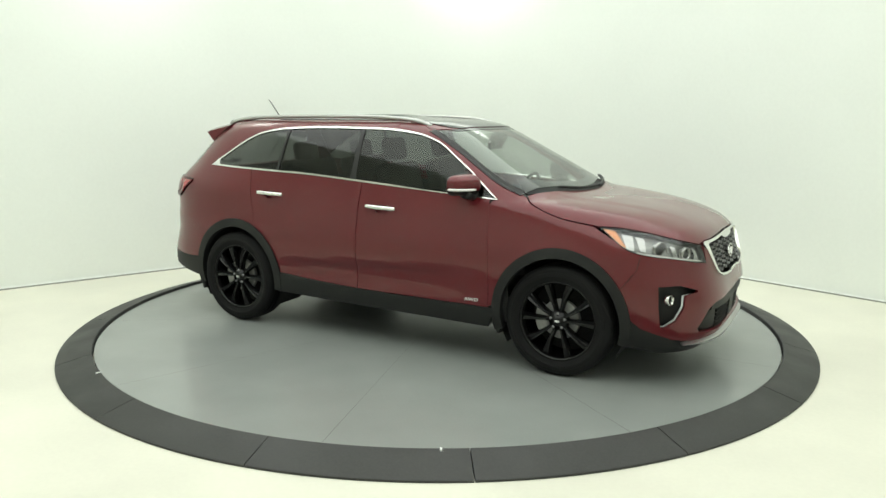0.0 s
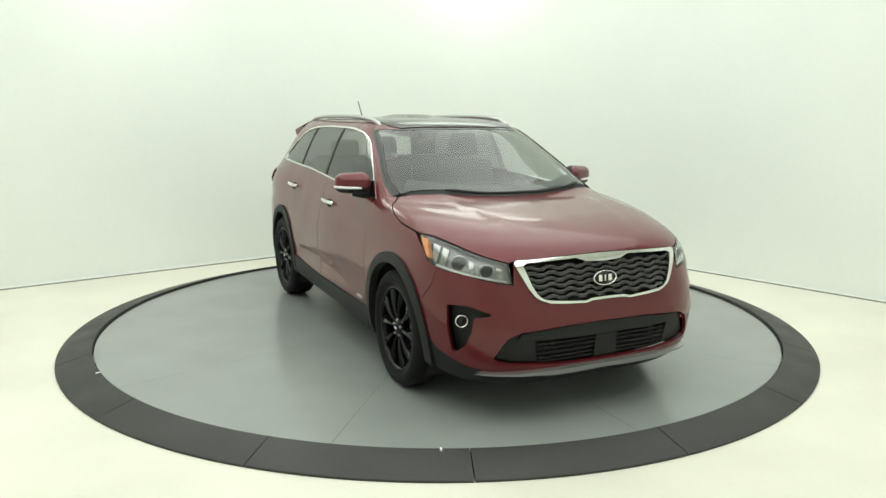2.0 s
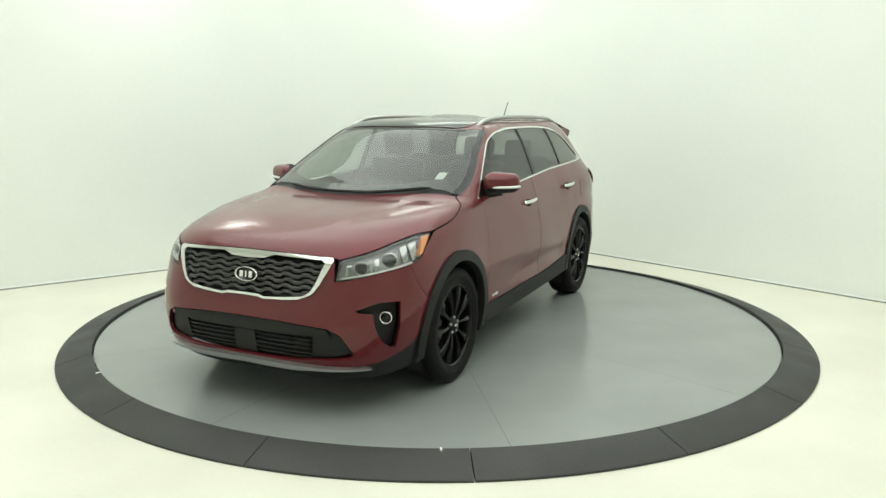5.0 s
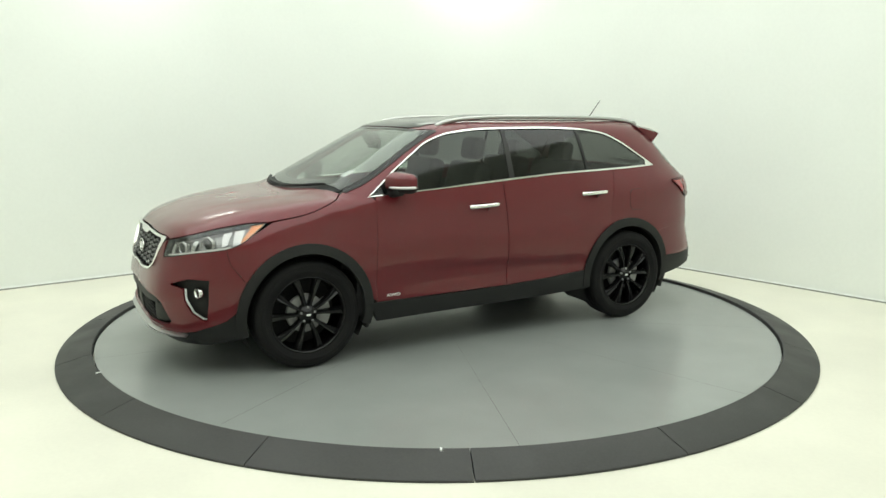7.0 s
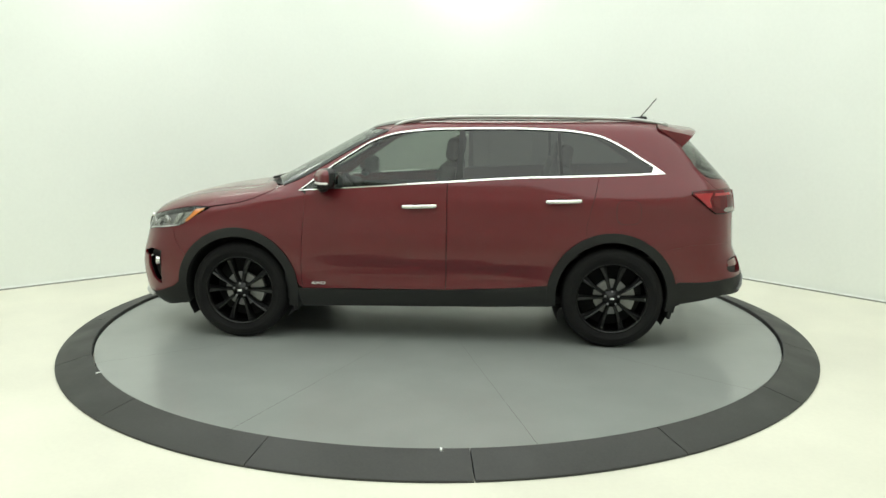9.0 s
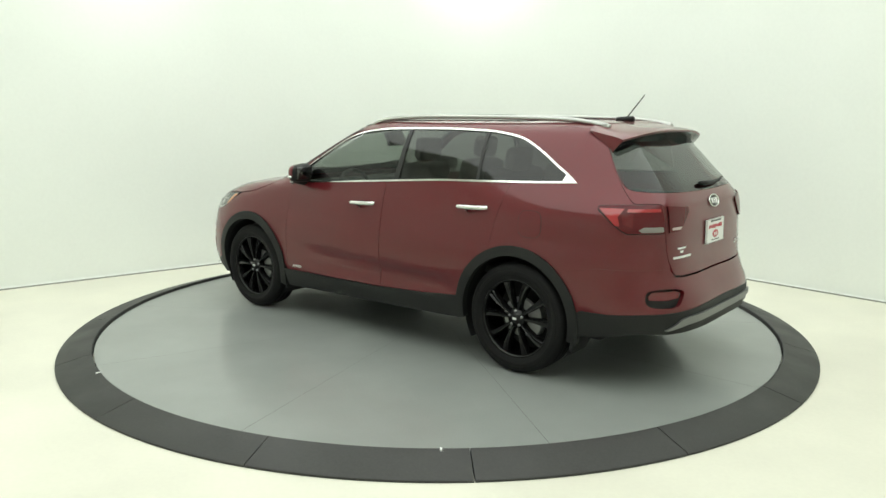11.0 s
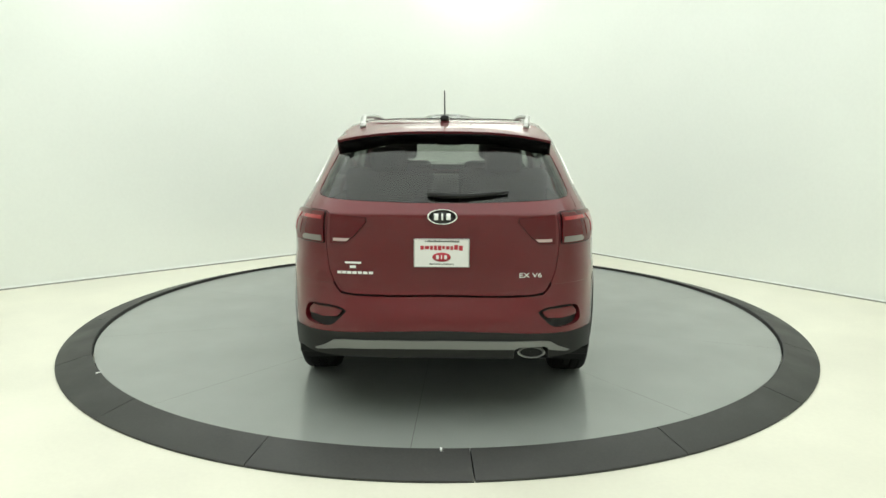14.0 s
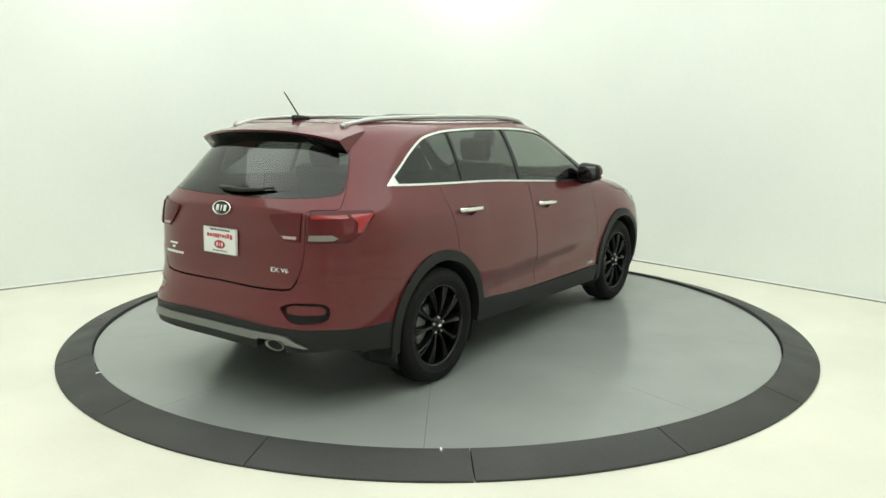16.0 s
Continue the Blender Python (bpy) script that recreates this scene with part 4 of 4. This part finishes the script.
# spoiler
verts, faces, under = [], [], []
sec = 25
for i in range(sec):
    y = -0.618 + 1.236 * i / (sec - 1)
    e = abs(y) / 0.618
    drop, pull = 0.056 * e ** 2.8, 0.085 * e ** 3.5
    zr = float(chart("T", [(-1.735, y * 0.93)])[0][2])
    fin = 0.040 * min(1.0, max(0.0, (e - 0.50) / 0.30)) ** 0.9
    verts += [(-1.735, y * 0.97, zr + 0.002), (-1.90, y * 0.985, 1.606 - drop * 1.1), (-2.04 + pull, y, 1.588 - drop), (-2.065 + pull, y, 1.578 - drop), (-2.055 + pull, y, 1.565 - drop), (-1.95 + pull * 0.5, y * 1.0, 1.515 - drop * 0.6 - fin), (-1.90, y * 0.99, 1.50 - fin)]
for i in range(sec - 1):
    for k in range(6):
        (under if k >= 4 else faces).append((i * 7 + k, (i + 1) * 7 + k, (i + 1) * 7 + k + 1, i * 7 + k + 1))
faces += [tuple(range(6, -1, -1)), tuple(range((sec - 1) * 7, sec * 7))]
verts = [Vector(q) + SHIFT for q in verts]
spoiler = from_data("roof_spoiler", verts, faces, PAINT, tailgate, sharp=50)
from_data("spoiler_underside", verts, under, GLOSSBLACK, tailgate)

for s in (1, -1):
    inner = [(29.6 * s, 1.134), (20.2 * s, 1.120), (19.9 * s, 1.095), (23.0 * s, 1.015), (25.2 * s, 0.977), (29.2 * s, 0.974)]
    lamp = panel("gate_lamp", tailgate, "B", inner, LENS_RED, off=0.010, thick=0.02, gap=0.003, step=0.03, label="red inner tail lamp")
    panel("lamp_gasket", lamp, "B", inner, GLOSSBLACK, off=0.004, thick=0.015, gap=0.001, step=0.03)
    panel("gate_reverse_lens", lamp, "B", [(24.0 * s, 1.006), (28.2 * s, 1.006), (28.2 * s, 0.990), (24.8 * s, 0.990)], LENS_PALE, off=0.013, thick=0.01, gap=0.0, step=0.03, label="clear reversing lens")


def on_tail(y, z, lift=0.004):
    """A frame on the tail at (y, z): x to the car's right as seen from behind, y up, z outwards."""
    deg = math.degrees(math.atan2(y, 1.14))
    q = chart("B", [(deg, z)])[0]
    n = normals(np.array([q]))[0]
    zz = Vector(n)
    xx = Vector((0, 0, 1)).cross(zz).normalized()
    yy = zz.cross(xx)
    m = Matrix.Identity(4)
    m.col[0][:3], m.col[1][:3], m.col[2][:3] = xx, yy, zz
    m.translation = Vector(q) + zz * lift
    return m


oval_badge(tailgate, on_tail(0.0, 1.125, 0.002), 0.165, 0.085)
v, f = placed(pillow(0.302, 0.155, 0.012, 0.004, 2), False, on_tail(0.003, 0.932, 0.010))
plate = from_data("plate", v, f, WHITE, tailgate, "white dealer plate with illegible print", smooth=False)
rnd = random.Random(4)
for y, h, mt, x0, x1 in ((0.064, 0.010, GREYINK, -0.09, 0.09), (0.030, 0.022, REDINK, -0.115, 0.115), (-0.060, 0.007, GREYINK, -0.065, 0.065)):
    x = x0
    while x < x1:
        w = h * rnd.uniform(0.6, 1.1)
        v, f = placed(pillow(w, h * rnd.uniform(0.7, 1.25), 0.002, 0.0008, 1), False, on_tail(0.003, 0.932, 0.0165) @ pose(x + w / 2, y + rnd.uniform(-0.1, 0.1) * h, 0))
        from_data("plate_bar", v, f, mt, plate, smooth=False)
        x += w + h * 0.22
v, f = lathe([(0.0005, 0.001), (0.5, 0.001), (0.5, 0.0)], 28)
from_data("plate_oval", *placed(([(x * 0.10, y * 0.05, z) for x, y, z in v], f), False, on_tail(0.003, 0.932, 0.0165) @ pose(0, -0.022, 0)), REDINK, plate)
for x, w in ((-0.022, 0.014), (0.0, 0.006), (0.022, 0.014)):
    v, f = placed(pillow(w, 0.022, 0.002, 0.0008, 1), False, on_tail(0.003, 0.932, 0.018) @ pose(x, -0.022, 0))
    from_data("plate_bar", v, f, WHITE, plate, smooth=False)
for x, y, w, h in ((0, 0.0755, 0.300, 0.004), (0, -0.0755, 0.300, 0.004), (-0.148, 0, 0.004, 0.150), (0.148, 0, 0.004, 0.150)):
    v, f = placed(pillow(w, h, 0.003, 0.001, 1), False, on_tail(0.003, 0.932, 0.0165) @ pose(x, y, 0))
    from_data("plate_border", v, f, RAIL, plate, "thin grey plate frame", smooth=False)
for x in range(7):
    v, f = placed(pillow(0.024, 0.0145, 0.004, 0.001, 1), False, on_tail(0.480 + 0.093 - x * 0.031, 0.817, 0.003))
    from_data("badge_bar", v, f, LETTER, tailgate, smooth=False)
v, f = placed(pillow(0.092, 0.011, 0.003, 0.001, 1), False, on_tail(0.49, 0.872, 0.003))
from_data("badge_bar", v, f, LETTER, tailgate, smooth=False)
v, f = placed(pillow(0.034, 0.014, 0.003, 0.001, 1), False, on_tail(0.49, 0.849, 0.003))
from_data("badge_bar", v, f, LETTER, tailgate, smooth=False)
q = chart("B", [(4.5, 1.232), (0, 1.226), (-6, 1.224), (-13, 1.232), (-19, 1.246)])
n = normals(q)
wiper = from_data("rear_wiper", *placed(tube([tuple(x) for x in q + n * 0.016], [0.012, 0.016, 0.013, 0.010, 0.006], 8, 1.3)), BLACK, tailgate, "black rear wiper arm")


def lettering(text, size, parent, m, flip_ok=True):
    cu = bpy.data.curves.new("lettering", "FONT")
    cu.body, cu.size, cu.align_x, cu.align_y, cu.extrude = text, size, "CENTER", "CENTER", 0.0015
    tmp = new("tmp_text", cu)
    bpy.context.view_layer.update()
    me = bpy.data.meshes.new_from_object(tmp.evaluated_get(bpy.context.evaluated_depsgraph_get()))
    bpy.data.objects.remove(tmp)
    bpy.data.curves.remove(cu)
    me.materials.clear()
    me.materials.append(LETTER)
    ob = new("lettering", me)
    ob.parent = parent
    ob.matrix_basis = Matrix.Translation(SHIFT) @ m
    return tagged(ob, "raised silver letters " + text)


lettering("EX V6", 0.040, tailgate, on_tail(-0.482, 0.808, 0.003) @ Matrix.Diagonal((1.25, 0.9, 1, 1)))
doors = [o for o in bpy.data.objects if o.name.startswith("front_door")]
for ob in doors:
    s = -1 if ob.data.vertices[0].co.y < SHIFT.y else 1
    q = chart("L", [(0.775, 0.425)])[0]
    n = normals(np.array([q]))[0]
    zz = Vector((n[0], n[1] * s, n[2]))
    xx = Vector((0, 0, 1)).cross(zz).normalized()
    m = Matrix.Identity(4)
    m.col[0][:3], m.col[1][:3], m.col[2][:3] = xx, zz.cross(xx), zz
    m.translation = Vector((q[0], q[1] * s, q[2])) + zz * 0.003
    lettering("AWD", 0.034, ob, m @ Matrix.Diagonal((1.3, 0.9, 1, 1)))

# ---- underside and cabin ----
v, f = placed(pillow(3.7, 1.46, 0.10, 0.04, 2), False, pose(-0.10, 0, 0.30))
from_data("underbody", v, f, DARK, car)
for x in (FX, RX):
    v, f = placed(tube([(x, -0.75, AZ), (x, 0.75, AZ)], 0.05, 8))
    from_data("axle", v, f, DARK, car)
v, f = placed(pillow(0.42, 1.50, 0.26, 0.08, 3), False, pose(0.93, 0, 0.98))
dash = from_data("dashboard", v, f, CABIN, car)
v, f = placed(pillow(3.2, 1.52, 0.06, 0.02, 2), False, pose(-0.5, 0, 0.62))
from_data("cabin_floor", v, f, CABIN, car)
v, f = placed(tube([(0.62 + 0.06 * math.cos(a), 0.38 + 0.185 * math.sin(a), 1.03 + 0.175 * math.cos(a)) for a in [i * math.pi / 12 for i in range(25)]], 0.015, 8))
from_data("steering_wheel", v, f, CABIN, car)
for x, ys, w in ((0.05, (0.38, -0.38), 0.50), (-0.82, (0.40, -0.40), 0.62)):
    for y in ys:
        seat = new("car_seat")
        seat.parent = car
        v, f = placed(pillow(0.50, w, 0.16, 0.05, 3), False, pose(x + 0.15, y, 0.78))
        from_data("seat_cushion", v, f, SEAT, seat)
        v, f = placed(pillow(0.14, w, 0.60, 0.05, 3), False, pose(x - 0.16, y, 1.01, 0, -14))
        from_data("seat_back", v, f, SEAT, seat)
        v, f = placed(pillow(0.10, 0.26, 0.18, 0.045, 3), False, pose(x - 0.25, y, 1.41 if x > -0.5 else 1.36, 0, -10))
        from_data("headrest", v, f, SEAT, seat)
v, f = placed(pillow(0.03, 0.22, 0.065, 0.012, 2), False, pose(0.50, 0, 1.44))
from_data("inside_mirror", v, f, CABIN, car)
v, f = placed(pillow(0.07, 0.20, 0.11, 0.025, 2), False, pose(0.52, 0, 1.485, 0, 30))
from_data("sensor_housing", v, f, CABIN, car)

# ---- wheels ----
def wheel(x, y, flip):
    m = pose(HUB_X[x], 0, HUB_Z)
    hub = new("wheel")
    hub.parent = car
    yo = y
    v, f = lathe([(0.252, yo - 0.215), (0.300, yo - 0.232), (0.350, yo - 0.222), (0.367, yo - 0.20), (0.3695, yo - 0.165), (0.3625, yo - 0.162), (0.3625, yo - 0.154), (0.370, yo - 0.151), (0.371, yo - 0.118), (0.3635, yo - 0.115), (0.3635, yo - 0.107), (0.371, yo - 0.104), (0.370, yo - 0.070), (0.3625, yo - 0.067), (0.3625, yo - 0.059), (0.3695, yo - 0.056), (0.367, yo - 0.026), (0.352, yo - 0.007), (0.338, yo - 0.001), (0.325, yo + 0.000), (0.322, yo + 0.003), (0.300, yo + 0.003), (0.296, yo - 0.001), (0.272, yo - 0.005), (0.260, yo - 0.012), (0.252, yo - 0.03), (0.250, yo - 0.06), (0.250, yo - 0.20), (0.252, yo - 0.215)], 72, "y")
    from_data("tyre", *placed((v, f), flip, m), TYRE, hub, "black road tyre", sharp=40)
    v, f = lathe([(0.259, yo - 0.018), (0.264, yo - 0.008), (0.256, yo - 0.009), (0.247, yo - 0.022), (0.243, yo - 0.07), (0.238, yo - 0.20)], 72, "y")
    rim = from_data("rim", *placed((v, f), flip, m), RIM, hub, "gloss black alloy rim")
    for i in range(10):
        lean = 1 if i % 2 else -1
        a = radians(72 * (i // 2) + 15 * lean + 90)
        verts, faces = [], []
        for k in range(9):
            t = k / 8
            r = 0.040 + 0.211 * t
            wdt = 0.0115 + 0.0235 * max(0.0, t - 0.25) ** 1.25
            tw = a + 0.055 * lean * t * t
            h = yo - 0.032 + 0.017 * math.sin(t * math.pi * 0.8)
            c, sn = math.cos(tw), math.sin(tw)
            dish = 0.010 * max(0.0, t - 0.3)
            for off, dz in ((-wdt, -0.045), (-wdt, -0.004), (-wdt * 0.72, 0.004), (-wdt * 0.2 * lean, -dish), (wdt * 0.72, 0.004), (wdt, -0.004), (wdt, -0.045)):
                verts.append((r * c - off * sn, h + dz, r * sn + off * c))
        for k in range(8):
            for j in range(6):
                faces.append((k * 7 + j, k * 7 + j + 1, (k + 1) * 7 + j + 1, (k + 1) * 7 + j))
        from_data("spoke", *placed((verts, faces), flip, m), RIM, hub, sharp=40)
    v, f = lathe([(0.0005, yo - 0.012), (0.030, yo - 0.012), (0.033, yo - 0.018), (0.062, yo - 0.026), (0.068, yo - 0.040), (0.068, yo - 0.08)], 30, "y")
    from_data("wheel_hub", *placed((v, f), flip, m), RIM, hub)
    v, f = pillow(0.030, 0.003, 0.014, 0.001, 1)
    from_data("centre_badge", *placed((v, f), flip, m @ pose(0, yo - 0.010, 0)), LETTER, hub)
    for i in range(5):
        a = radians(72 * i + 90)
        v, f = lathe([(0.0005, 0.010), (0.008, 0.010), (0.010, 0.0)], 8, "y")
        from_data("wheel_nut", *placed((v, f), flip, m @ pose(0.050 * math.cos(a), yo - 0.026, 0.050 * math.sin(a))), STEEL, hub)
    v, f = lathe([(0.06, yo - 0.078), (0.128, yo - 0.078), (0.132, yo - 0.083), (0.132, yo - 0.105), (0.06, yo - 0.14)], 40, "y")
    from_data("brake_disc", *placed((v, f), flip, m), BRAKE, hub, "grey steel brake disc", sharp=40)
    v, f = lathe([(0.10, yo - 0.07), (0.172, yo - 0.07), (0.172, yo - 0.14), (0.10, yo - 0.14), (0.10, yo - 0.07)], 8, "y", 150, 215)
    from_data("brake_caliper", *placed((v, f), flip, m), BRAKE, hub, sharp=40)
    v, f = lathe([(0.245, yo - 0.20), (0.02, yo - 0.20)], 30, "y")
    from_data("wheel_back", *placed((v, f), flip, m), DARK, hub)


for x in (FX, RX):
    for right in (False, True):
        wheel(x, 0.925, right)
for right in (False, True):
    for x in (FX - 0.45, RX - 0.44):
        v, f = placed(pillow(0.03, 0.20, 0.20, 0.01, 2), right, pose(x, 0.80, 0.30, 0, -10))
        from_data("mud_flap", v, f, BLACK, car)


# ---- motion: the platform and the car turn together ----
def motions():
    turns = [(0, 60.45), (0.5, 51.62), (1, 42.93), (1.5, 34.26), (2, 25.55), (2.5, 16.82), (3, 8.07), (3.5, -0.60), (4, -9.24), (5.25, -30.9), (6.5, -52.70), (7, -61.33), (7.5, -69.85), (8, -78.30), (8.5, -86.75),
             (9, -95.25), (10.25, -116.9), (11.5, -138.62), (12, -147.15), (12.5, -155.72), (13, -164.32), (13.5, -172.90), (14, -181.46), (14.5, -190.10), (15, -198.78), (15.5, -207.42), (16, -216.00)]
    for ob in (turntable, car):
        walk(ob, [(t, pose(0, 0, 0, 0, 0, a - 90)) for t, a in turns])


motions()
